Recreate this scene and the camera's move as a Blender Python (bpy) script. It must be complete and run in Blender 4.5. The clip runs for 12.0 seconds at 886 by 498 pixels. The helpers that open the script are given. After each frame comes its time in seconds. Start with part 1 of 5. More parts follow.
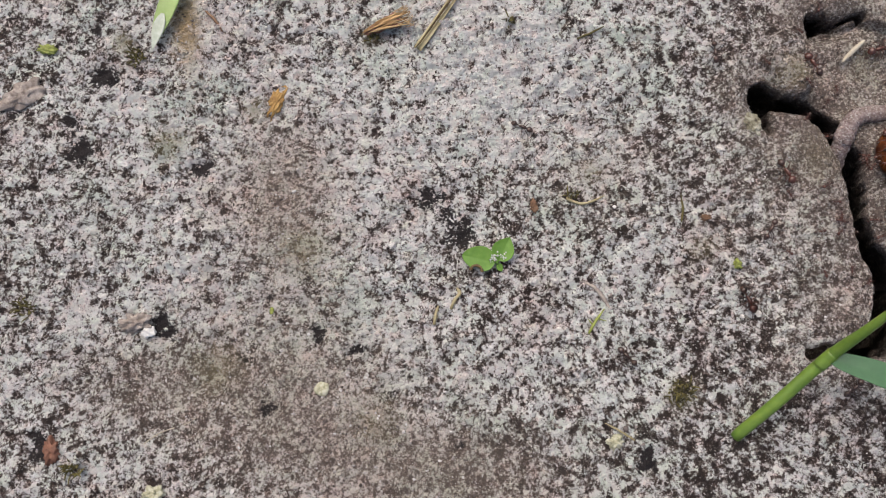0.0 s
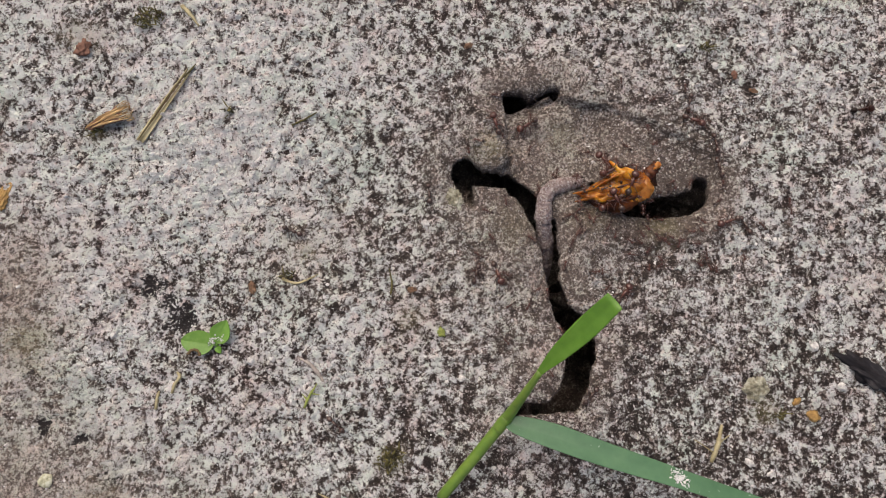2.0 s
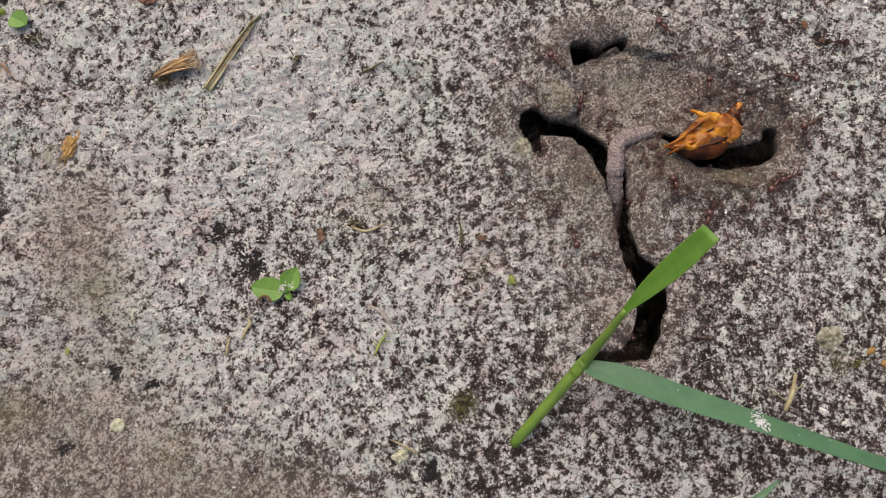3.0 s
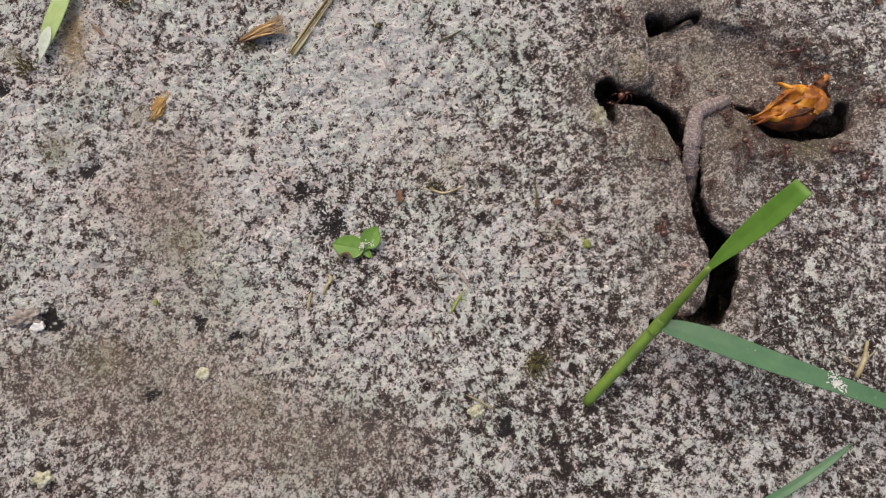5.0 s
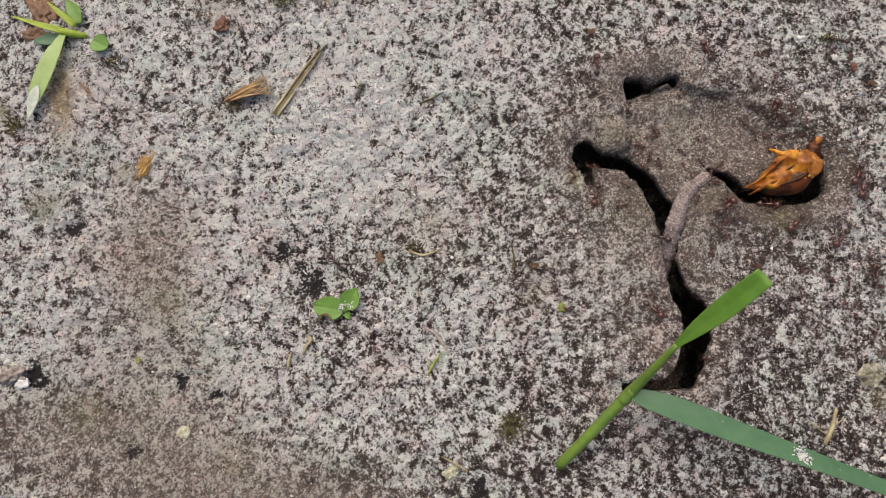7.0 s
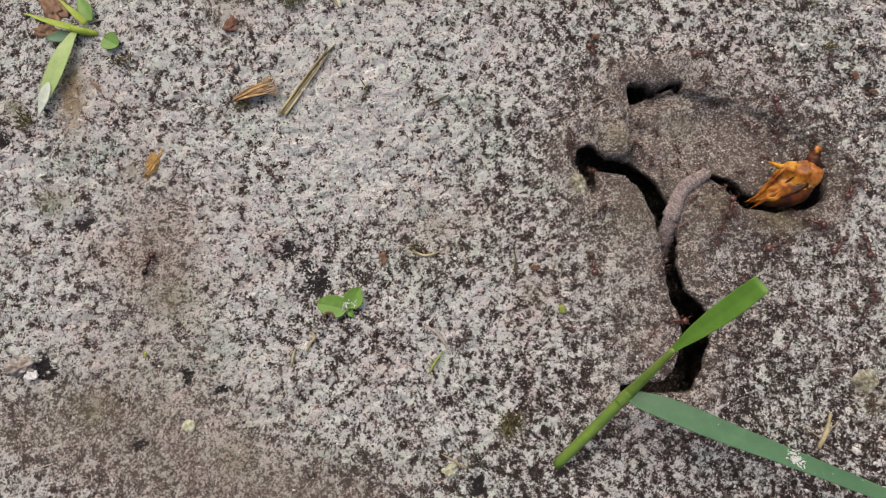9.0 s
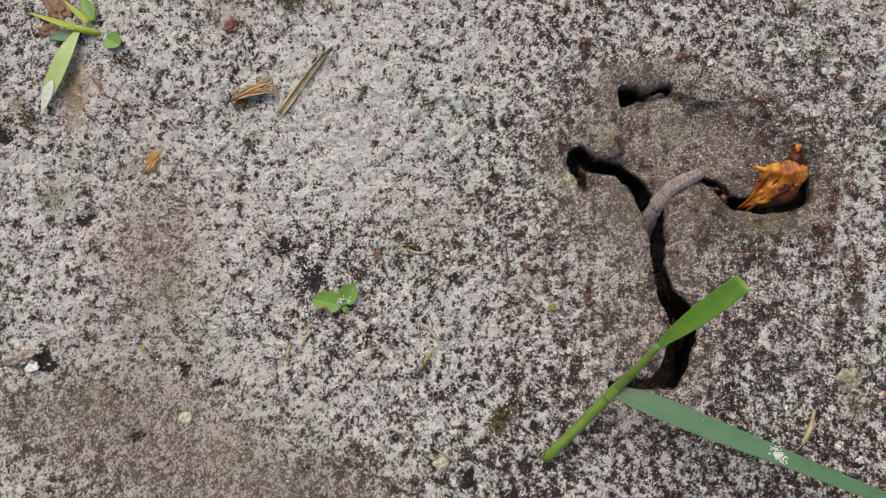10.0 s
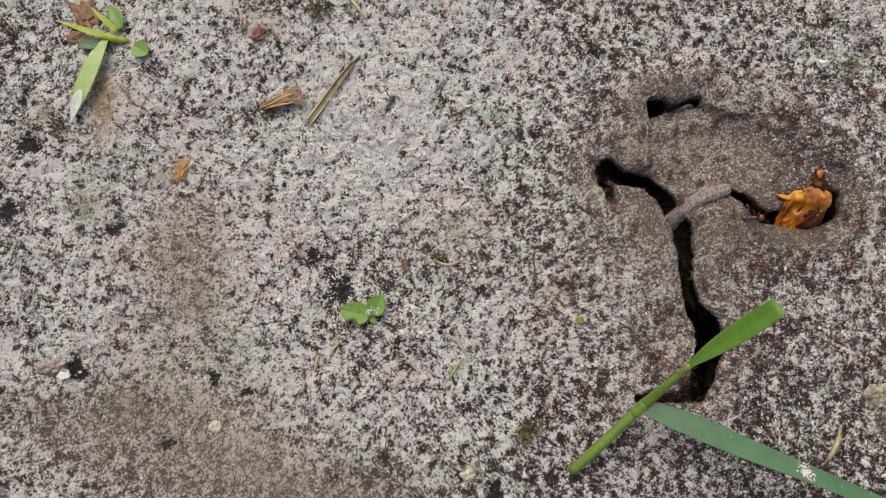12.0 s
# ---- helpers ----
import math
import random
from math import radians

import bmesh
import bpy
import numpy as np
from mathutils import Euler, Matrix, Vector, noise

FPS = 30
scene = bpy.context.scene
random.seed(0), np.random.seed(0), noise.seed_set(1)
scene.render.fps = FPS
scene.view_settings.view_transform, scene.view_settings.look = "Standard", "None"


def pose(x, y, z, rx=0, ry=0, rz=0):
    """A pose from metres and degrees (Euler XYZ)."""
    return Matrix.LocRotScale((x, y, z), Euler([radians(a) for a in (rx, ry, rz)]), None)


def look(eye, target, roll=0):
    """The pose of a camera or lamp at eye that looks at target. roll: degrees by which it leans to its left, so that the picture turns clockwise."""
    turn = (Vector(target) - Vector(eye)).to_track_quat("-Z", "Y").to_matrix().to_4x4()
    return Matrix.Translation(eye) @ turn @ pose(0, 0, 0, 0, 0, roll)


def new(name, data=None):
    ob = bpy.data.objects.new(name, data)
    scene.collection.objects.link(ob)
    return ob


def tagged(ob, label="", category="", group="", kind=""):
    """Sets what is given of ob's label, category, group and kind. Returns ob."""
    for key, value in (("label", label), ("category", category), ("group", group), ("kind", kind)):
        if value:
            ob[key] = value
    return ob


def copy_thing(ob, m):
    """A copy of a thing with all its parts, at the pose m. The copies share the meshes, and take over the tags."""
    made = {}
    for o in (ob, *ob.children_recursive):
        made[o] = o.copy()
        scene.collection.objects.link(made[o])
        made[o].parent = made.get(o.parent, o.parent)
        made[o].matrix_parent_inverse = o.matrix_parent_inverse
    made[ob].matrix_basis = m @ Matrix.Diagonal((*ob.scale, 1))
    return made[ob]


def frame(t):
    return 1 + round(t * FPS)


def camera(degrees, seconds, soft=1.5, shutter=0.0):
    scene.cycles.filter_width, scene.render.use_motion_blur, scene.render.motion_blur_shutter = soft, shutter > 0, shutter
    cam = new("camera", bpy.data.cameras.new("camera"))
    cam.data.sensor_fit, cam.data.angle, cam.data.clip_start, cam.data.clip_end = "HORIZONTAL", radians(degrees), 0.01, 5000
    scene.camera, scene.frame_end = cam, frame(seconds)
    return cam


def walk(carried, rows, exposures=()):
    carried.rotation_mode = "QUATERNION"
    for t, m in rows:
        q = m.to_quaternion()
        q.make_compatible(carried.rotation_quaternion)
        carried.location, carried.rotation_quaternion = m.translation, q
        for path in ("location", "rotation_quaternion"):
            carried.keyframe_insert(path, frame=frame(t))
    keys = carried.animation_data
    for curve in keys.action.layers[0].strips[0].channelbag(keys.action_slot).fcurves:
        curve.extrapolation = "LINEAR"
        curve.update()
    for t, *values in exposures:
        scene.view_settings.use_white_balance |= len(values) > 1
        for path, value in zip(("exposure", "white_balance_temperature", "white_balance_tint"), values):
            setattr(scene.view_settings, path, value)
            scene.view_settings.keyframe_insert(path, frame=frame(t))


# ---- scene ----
cam = camera(66.0, 12.0, soft=1.0)
MM = 0.001  # the numbers below are millimetres

PATH = [
    (0, -5.90, -20.80, 117.22, 8.95, 2.45, 1.71),
    (0.5, 10.95, -7.08, 119.25, 9.41, 2.20, 0.76),
    (1, 35.36, -2.16, 121.23, 10.64, 0.22, -0.96),
    (1.5, 39.07, -2.79, 123.94, 10.21, -0.57, -1.98),
    (2, 37.40, -10.88, 124.86, 10.17, -0.60, -2.21),
    (2.5, 35.87, -19.40, 122.39, 9.90, -0.38, -2.21),
    (3, 25.45, -18.73, 122.61, 9.73, -0.14, -1.94),
    (3.5, 16.19, -24.77, 124.46, 9.25, 0.40, -1.42),
    (3.7, 14.86, -27.06, 124.21, 9.57, 0.87, -1.18),
    (5.3, 14.30, -26.03, 124.75, 9.98, 1.10, -0.36),
    (5.5, 17.58, -21.64, 125.50, 9.60, 1.17, -0.35),
    (6, 18.15, -14.60, 126.89, 9.83, 1.19, -0.16),
    (6.5, 17.71, -15.38, 126.79, 9.65, 1.21, 0.05),
    (7, 18.84, -15.17, 128.70, 9.89, 1.07, 0.18),
    (7.2, 18.67, -17.09, 128.14, 10.21, 0.78, 0.20),
    (9, 18.76, -14.32, 130.81, 9.45, 1.12, 1.08),
    (9.5, 19.38, -16.46, 131.98, 9.71, 1.13, 1.39),
    (10, 20.35, -15.40, 133.40, 9.57, 1.11, 1.59),
    (10.5, 18.74, -9.73, 132.93, 8.85, 1.31, 1.76),
    (11, 18.29, -13.91, 131.34, 8.62, 1.49, 1.85),
    (11.5, 15.35, -11.34, 132.65, 8.38, 1.55, 2.04),
    (12, 16.10, -10.34, 134.61, 8.32, 1.62, 2.06),
]
walk(cam, [(t, pose(x * MM, y * MM, z * MM, rx, ry, rz)) for t, x, y, z, rx, ry, rz in PATH],
     exposures=[(0.0, 0.32, 6500, 10), (1.5, 0.29, 6700, 10), (6.0, 0.26, 6750, 10), (12.0, 0.25, 6700, 9)])

# ---- daylight: a bright overcast sky ----
world = bpy.data.worlds.new("overcast_sky")
scene.world = world
world.use_nodes = True
wn = world.node_tree.nodes
sky = wn.new("ShaderNodeTexSky")
sky.sky_type = "NISHITA"
sky.sun_disc = False
sky.sun_elevation = radians(58)
sky.sun_rotation = radians(-25)
sky.air_density = 1.0
sky.dust_density = 6.0
sky.ozone_density = 0.3
wn["Background"].inputs["Strength"].default_value = 0.13
world.node_tree.links.new(sky.outputs["Color"], wn["Background"].inputs["Color"])
sun = new("sun", bpy.data.lights.new("sun", "SUN"))
sun.data.energy = 1.5
sun.data.angle = radians(70)
sun.data.color = (1.0, 0.95, 0.87)
sun.matrix_world = look((-0.42 * 5, 0.9 * 5, 1.6 * 5), (0, 0, 0))


# ---- materials ----
def nodes_of(name):
    m = bpy.data.materials.new(name)
    m.use_nodes = True
    return m, m.node_tree.nodes, m.node_tree.links, m.node_tree.nodes["Principled BSDF"]


def noise_node(ns, ls, coord, scale, detail=4.0, rough=0.6, warp=0.0):
    n = ns.new("ShaderNodeTexNoise")
    n.inputs["Scale"].default_value = scale
    n.inputs["Detail"].default_value = detail
    n.inputs["Roughness"].default_value = rough
    n.inputs["Distortion"].default_value = warp
    ls.new(coord, n.inputs["Vector"])
    return n.outputs["Fac"]


def ramp_node(ns, ls, fac, stops):
    r = ns.new("ShaderNodeValToRGB")
    while len(r.color_ramp.elements) < len(stops):
        r.color_ramp.elements.new(0.5)
    for e, (p, c) in zip(r.color_ramp.elements, stops):
        e.position, e.color = p, (*c, 1)
    ls.new(fac, r.inputs["Fac"])
    return r.outputs["Color"]


def mix_node(ns, ls, fac, a, b, blend="MIX"):
    m = ns.new("ShaderNodeMix")
    m.data_type, m.blend_type = "RGBA", blend
    for socket, v in ((m.inputs[0], fac), (m.inputs[6], a), (m.inputs[7], b)):
        if isinstance(v, (int, float)):
            socket.default_value = v
        elif isinstance(v, tuple):
            socket.default_value = (*v, 1)
        else:
            ls.new(v, socket)
    return m.outputs[2]


def math_node(ns, ls, op, a, b=0.0, clamp=False):
    m = ns.new("ShaderNodeMath")
    m.operation, m.use_clamp = op, clamp
    for socket, v in zip(m.inputs, (a, b)):
        if isinstance(v, (int, float)):
            socket.default_value = v
        else:
            ls.new(v, socket)
    return m.outputs[0]


def bump_node(ns, ls, height, strength, distance, normal=None):
    b = ns.new("ShaderNodeBump")
    b.inputs["Strength"].default_value = strength
    b.inputs["Distance"].default_value = distance
    ls.new(height, b.inputs["Height"])
    if normal:
        ls.new(normal, b.inputs["Normal"])
    return b.outputs["Normal"]


def natural(name, stops, scale, rough=0.7, bump=0.4, depth=0.05, detail=5.0, stretch=(1, 1, 1), island=0.0,
            translucent=0.0, subsurface=0.0, coat=0.0, spots=None, metal=0.0, shine=0.5):
    """A natural surface: a colour ramp over two scales of noise (scale: features per metre), fine relief, uneven gloss."""
    m, ns, ls, bsdf = nodes_of(name)
    tc = ns.new("ShaderNodeTexCoord")
    mp = ns.new("ShaderNodeMapping")
    mp.inputs["Scale"].default_value = stretch
    ls.new(tc.outputs["Object"], mp.inputs["Vector"])
    co = mp.outputs["Vector"]
    big = noise_node(ns, ls, co, scale * 0.3, 3.0)
    fine = noise_node(ns, ls, co, scale, detail, 0.65)
    fac = math_node(ns, ls, "ADD", math_node(ns, ls, "MULTIPLY", big, 0.5), math_node(ns, ls, "MULTIPLY", fine, 0.5))
    if island:
        geo = ns.new("ShaderNodeNewGeometry")
        fac = math_node(ns, ls, "ADD", fac, math_node(ns, ls, "MULTIPLY",
                        math_node(ns, ls, "SUBTRACT", geo.outputs["Random Per Island"], 0.5), island))
    col = ramp_node(ns, ls, fac, stops)
    if spots:
        spot = noise_node(ns, ls, co, spots[1], 2.0, 0.5)
        cut = ramp_node(ns, ls, spot, [(spots[2], (0, 0, 0)), (spots[2] + 0.06, (1, 1, 1))])
        col = mix_node(ns, ls, cut, col, spots[0])
    ls.new(col, bsdf.inputs["Base Color"])
    rr = math_node(ns, ls, "ADD", math_node(ns, ls, "MULTIPLY", fine, 0.3), rough - 0.15, True)
    ls.new(rr, bsdf.inputs["Roughness"])
    bsdf.inputs["Metallic"].default_value = metal
    bsdf.inputs["Specular IOR Level"].default_value = shine
    bsdf.inputs["Coat Weight"].default_value = coat
    bsdf.inputs["Coat Roughness"].default_value = 0.12
    if subsurface:
        bsdf.inputs["Subsurface Weight"].default_value = subsurface
        bsdf.inputs["Subsurface Radius"].default_value = (1.0, 0.45, 0.12)
        bsdf.inputs["Subsurface Scale"].default_value = 0.0015
    if bump:
        ls.new(bump_node(ns, ls, fine, bump, depth * MM), bsdf.inputs["Normal"])
    if translucent:
        tr = ns.new("ShaderNodeBsdfTranslucent")
        ls.new(col, tr.inputs["Color"])
        mx = ns.new("ShaderNodeMixShader")
        mx.inputs[0].default_value = translucent
        ls.new(bsdf.outputs[0], mx.inputs[1])
        ls.new(tr.outputs[0], mx.inputs[2])
        ls.new(mx.outputs[0], ns["Material Output"].inputs["Surface"])
    return m


def soil_material():
    """Grey-brown packed soil under a patchy, pale mineral and lichen crust; crust, dirt and moss give where each has
    settled, and carry some painted shade.
    """
    m, ns, ls, bsdf = nodes_of("crusted_soil")
    co = ns.new("ShaderNodeTexCoord").outputs["Object"]

    def field(name):
        a = ns.new("ShaderNodeAttribute")
        a.attribute_name = name
        return a.outputs["Fac"]

    crust, dirt_shade, moss, rust, fine = field("crust"), field("dirt_shade"), field("moss"), field("rust"), field("fine")
    clot = noise_node(ns, ls, co, 520, 4.0, 0.58, 0.15)
    blotch = noise_node(ns, ls, co, 150, 3.0, 0.6, 0.3)
    grit = noise_node(ns, ls, co, 2100, 4.0, 0.62)
    hue = noise_node(ns, ls, co, 330, 4.0, 0.65, 0.5)
    region = noise_node(ns, ls, co, 46, 4.0, 0.6, 0.4)
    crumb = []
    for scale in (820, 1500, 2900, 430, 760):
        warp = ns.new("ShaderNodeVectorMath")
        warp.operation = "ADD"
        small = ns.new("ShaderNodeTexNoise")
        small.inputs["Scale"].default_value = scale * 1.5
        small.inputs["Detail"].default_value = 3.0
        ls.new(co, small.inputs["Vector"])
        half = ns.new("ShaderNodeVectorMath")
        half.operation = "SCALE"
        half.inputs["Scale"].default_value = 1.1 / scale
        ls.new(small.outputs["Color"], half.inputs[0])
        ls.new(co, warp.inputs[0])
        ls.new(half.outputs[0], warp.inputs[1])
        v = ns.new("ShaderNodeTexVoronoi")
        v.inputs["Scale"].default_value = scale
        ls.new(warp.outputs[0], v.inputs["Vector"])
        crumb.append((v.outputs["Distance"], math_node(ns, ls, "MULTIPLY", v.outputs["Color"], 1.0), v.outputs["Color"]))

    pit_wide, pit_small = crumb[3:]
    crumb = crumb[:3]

    def add(total, value, middle, weight):
        return math_node(ns, ls, "ADD", total, math_node(ns, ls, "MULTIPLY", math_node(ns, ls, "SUBTRACT", value, middle), weight))

    # crust thickness: clots, single crumbs and grit; crevice shade painted between the crumbs
    calm = math_node(ns, ls, "SUBTRACT", 1.0, math_node(ns, ls, "MULTIPLY", fine, 0.75))
    rough = math_node(ns, ls, "ADD", math_node(ns, ls, "MULTIPLY", math_node(ns, ls, "SUBTRACT", clot, 0.5), 0.8), math_node(ns, ls, "MULTIPLY", math_node(ns, ls, "SUBTRACT", blotch, 0.5), 0.4))
    w = math_node(ns, ls, "ADD", math_node(ns, ls, "ADD", 0.530, math_node(ns, ls, "MULTIPLY", fine, 0.004)), math_node(ns, ls, "MULTIPLY", rough, calm))
    w = add(w, grit, 0.5, 0.62)
    for (near, chance, _), weight, less in zip(crumb, (0.18, 0.19, 0.17), (0.12, 0.06, -0.03)):
        w = add(w, math_node(ns, ls, "SUBTRACT", chance, math_node(ns, ls, "MULTIPLY", near, 0.55)), 0.27, math_node(ns, ls, "SUBTRACT", weight, math_node(ns, ls, "MULTIPLY", fine, less)))
    w = add(w, crust, 0.34, 0.20)
    # dark pits between the clumps: in about half of the cells, each of its own size
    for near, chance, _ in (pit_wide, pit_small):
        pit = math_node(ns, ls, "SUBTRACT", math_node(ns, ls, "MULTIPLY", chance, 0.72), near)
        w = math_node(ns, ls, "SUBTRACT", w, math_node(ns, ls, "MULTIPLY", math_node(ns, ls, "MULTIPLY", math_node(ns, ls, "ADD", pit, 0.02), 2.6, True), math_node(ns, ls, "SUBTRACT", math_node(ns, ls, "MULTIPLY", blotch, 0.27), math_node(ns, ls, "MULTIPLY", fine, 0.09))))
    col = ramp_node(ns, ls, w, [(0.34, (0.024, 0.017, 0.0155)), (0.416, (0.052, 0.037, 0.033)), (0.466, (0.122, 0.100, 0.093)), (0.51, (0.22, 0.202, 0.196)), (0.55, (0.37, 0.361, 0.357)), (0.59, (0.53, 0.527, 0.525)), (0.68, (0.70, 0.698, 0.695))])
    # each crumb has its own tint; mauve-brown and grey-green stretches
    tint = math_node(ns, ls, "MULTIPLY", crumb[0][2], 1.0)
    col = mix_node(ns, ls, 0.6, col, ramp_node(ns, ls, tint, [(0.2, (1.0, 0.88, 0.83)), (0.4, (0.96, 0.99, 1.0)), (0.6, (0.99, 0.96, 0.96)), (0.8, (0.96, 1.0, 0.95))]), "MULTIPLY")
    col = mix_node(ns, ls, 0.85, col, ramp_node(ns, ls, hue, [(0.36, (1.0, 0.92, 0.92)), (0.5, (0.97, 0.98, 0.985)), (0.64, (0.97, 1.0, 0.94))]), "MULTIPLY")
    col = mix_node(ns, ls, 0.9, col, ramp_node(ns, ls, region, [(0.36, (0.88, 0.93, 0.88)), (0.46, (1.0, 1.0, 0.99)), (0.54, (1.0, 0.985, 0.985)), (0.64, (0.96, 0.885, 0.865))]), "MULTIPLY")
    # bare worked soil is browner
    col = mix_node(ns, ls, math_node(ns, ls, "MULTIPLY", fine, 0.9), col, (0.975, 0.885, 0.81), "MULTIPLY")
    col = mix_node(ns, ls, math_node(ns, ls, "MULTIPLY", fine, 0.42), col, (0.225, 0.183, 0.161))
    # dark humus and the soil flake's painted shadow, ochre-green algae, rust stain
    dk = math_node(ns, ls, "ADD", math_node(ns, ls, "MULTIPLY", dirt_shade, 0.40), math_node(ns, ls, "ADD", math_node(ns, ls, "MULTIPLY", clot, -0.9), math_node(ns, ls, "MULTIPLY", grit, -1.0)))
    dn = math_node(ns, ls, "MULTIPLY", math_node(ns, ls, "ADD", dk, 0.81), math_node(ns, ls, "MULTIPLY", dirt_shade, 9.0), True)
    col = mix_node(ns, ls, dn, col, (0.024, 0.019, 0.02))
    mo = math_node(ns, ls, "MULTIPLY", moss, math_node(ns, ls, "ADD", clot, 0.2), True)
    col = mix_node(ns, ls, mo, col, (0.19, 0.165, 0.07))
    ru = math_node(ns, ls, "MULTIPLY", rust, math_node(ns, ls, "SUBTRACT", math_node(ns, ls, "MULTIPLY", clot, 1.6), 0.2), True)
    col = mix_node(ns, ls, ru, col, (0.37, 0.275, 0.165))
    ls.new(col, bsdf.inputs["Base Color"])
    bsdf.inputs["Roughness"].default_value = 0.88
    bsdf.inputs["Specular IOR Level"].default_value = 0.3
    n1 = bump_node(ns, ls, w, 1.0, 0.9 * MM)
    n2 = bump_node(ns, ls, crumb[1][0], 0.7, -0.3 * MM, n1)
    n2 = bump_node(ns, ls, crumb[2][0], 0.8, -0.22 * MM, n2)
    ls.new(n2, bsdf.inputs["Normal"])
    return m


M_SOIL = soil_material()
M_GRAIN = natural("mineral_grain", [(0.0, (0.05, 0.036, 0.032)), (0.35, (0.17, 0.138, 0.128)), (0.8, (0.38, 0.35, 0.338)), (1.0, (0.58, 0.56, 0.55))],
                  2500, 0.75, 0.3, 0.03, island=1.1)
M_SAND = natural("grey_brown_sand", [(0.0, (0.06, 0.045, 0.04)), (0.35, (0.15, 0.122, 0.112)), (0.8, (0.29, 0.255, 0.238)), (1.0, (0.44, 0.41, 0.395))],
                 2500, 0.75, 0.3, 0.03, island=1.1)
M_PEBBLE = natural("white_quartz", [(0.3, (0.26, 0.24, 0.225)), (0.6, (0.60, 0.58, 0.56))], 2500, 0.55, 0.4, 0.05)
M_BLADE = natural("fresh_green_blade", [(0.25, (0.085, 0.20, 0.022)), (0.5, (0.13, 0.28, 0.03)), (0.75, (0.18, 0.34, 0.05))], 500, 0.42, 0.35, 0.03,
                  stretch=(1, 1, 1), translucent=0.35)
M_BLUELEAF = natural("blue_green_blade", [(0.25, (0.055, 0.13, 0.062)), (0.55, (0.085, 0.185, 0.09)), (0.8, (0.12, 0.23, 0.115))], 420, 0.45, 0.3, 0.03,
                     translucent=0.2, spots=((0.38, 0.45, 0.38), 900, 0.72))
M_STEM = natural("grass_stem", [(0.25, (0.07, 0.135, 0.015)), (0.55, (0.125, 0.205, 0.027)), (0.8, (0.19, 0.27, 0.048))], 700, 0.42, 0.3, 0.03, subsurface=0.15)
M_SEEDLING = natural("seedling_leaf", [(0.25, (0.09, 0.21, 0.025)), (0.55, (0.15, 0.30, 0.045)), (0.8, (0.22, 0.36, 0.08))], 900, 0.45, 0.4, 0.04, translucent=0.3)
M_PALELEAF = natural("pale_green_blade", [(0.25, (0.27, 0.42, 0.10)), (0.55, (0.40, 0.53, 0.20)), (0.8, (0.56, 0.66, 0.37))], 500, 0.4, 0.3, 0.03, translucent=0.35)
M_DRYTIP = natural("dried_leaf_tip", [(0.3, (0.40, 0.46, 0.34)), (0.55, (0.58, 0.62, 0.54)), (0.75, (0.72, 0.75, 0.70))], 1200, 0.5, 0.5, 0.05, translucent=0.2)
M_CLOD = natural("grey_tan_clod", [(0.3, (0.06, 0.045, 0.038)), (0.45, (0.19, 0.155, 0.135)), (0.6, (0.34, 0.295, 0.265)), (0.8, (0.52, 0.48, 0.45))], 1500, 0.85, 0.9, 0.15)
M_LIMEMOSS = natural("yellow_green_moss", [(0.3, (0.07, 0.08, 0.015)), (0.5, (0.22, 0.25, 0.05)), (0.75, (0.38, 0.42, 0.12))], 1800, 0.7, 0.7, 0.1)
M_LIME = natural("lime_green_blade", [(0.25, (0.26, 0.38, 0.03)), (0.55, (0.40, 0.50, 0.06)), (0.8, (0.48, 0.56, 0.15))], 600, 0.45, 0.3, 0.03, translucent=0.35)
M_BITE = natural("withered_leaf_edge", [(0.2, (0.05, 0.028, 0.012)), (0.7, (0.16, 0.10, 0.04))], 1500, 0.8, 0.5, 0.06)
M_CHIP = natural("splintered_wood", [(0.25, (0.11, 0.05, 0.02)), (0.42, (0.30, 0.17, 0.07)), (0.56, (0.48, 0.33, 0.16)), (0.75, (0.60, 0.47, 0.29))], 1300, 0.8, 0.8, 0.12, stretch=(0.25, 1, 1))
M_STRAW = natural("dry_straw", [(0.28, (0.08, 0.058, 0.028)), (0.45, (0.25, 0.205, 0.105)), (0.6, (0.36, 0.31, 0.18)), (0.8, (0.50, 0.45, 0.30))], 1400, 0.6, 0.6, 0.06, stretch=(0.3, 1, 1))
M_OCHRE = natural("ochre_flake", [(0.25, (0.09, 0.045, 0.012)), (0.45, (0.24, 0.13, 0.035)), (0.6, (0.36, 0.22, 0.07)), (0.8, (0.46, 0.33, 0.16))], 1500, 0.75, 0.8, 0.1)
M_BARK = natural("red_brown_bark", [(0.2, (0.05, 0.022, 0.014)), (0.5, (0.15, 0.065, 0.04)), (0.8, (0.25, 0.13, 0.09))], 1500, 0.75, 0.8, 0.12)
M_LITTER = natural("brown_leaf_litter", [(0.3, (0.045, 0.022, 0.012)), (0.48, (0.14, 0.072, 0.038)), (0.62, (0.23, 0.135, 0.08)), (0.8, (0.33, 0.23, 0.16))], 1300, 0.75, 0.7, 0.1)
M_MOSS = natural("olive_moss", [(0.2, (0.035, 0.028, 0.010)), (0.5, (0.11, 0.092, 0.026)), (0.8, (0.21, 0.18, 0.06))], 1800, 0.85, 0.6, 0.1, island=0.5)
M_CHAR = natural("charred_wood", [(0.35, (0.008, 0.007, 0.008)), (0.55, (0.020, 0.018, 0.021)), (0.75, (0.07, 0.065, 0.066))], 1600, 0.9, 0.9, 0.2, stretch=(0.3, 1, 1), shine=0.15)
M_CHALK = natural("pale_lichen_lump", [(0.3, (0.10, 0.095, 0.05)), (0.45, (0.30, 0.29, 0.19)), (0.6, (0.48, 0.47, 0.37)), (0.8, (0.62, 0.61, 0.54))], 2200, 0.85, 0.8, 0.12)
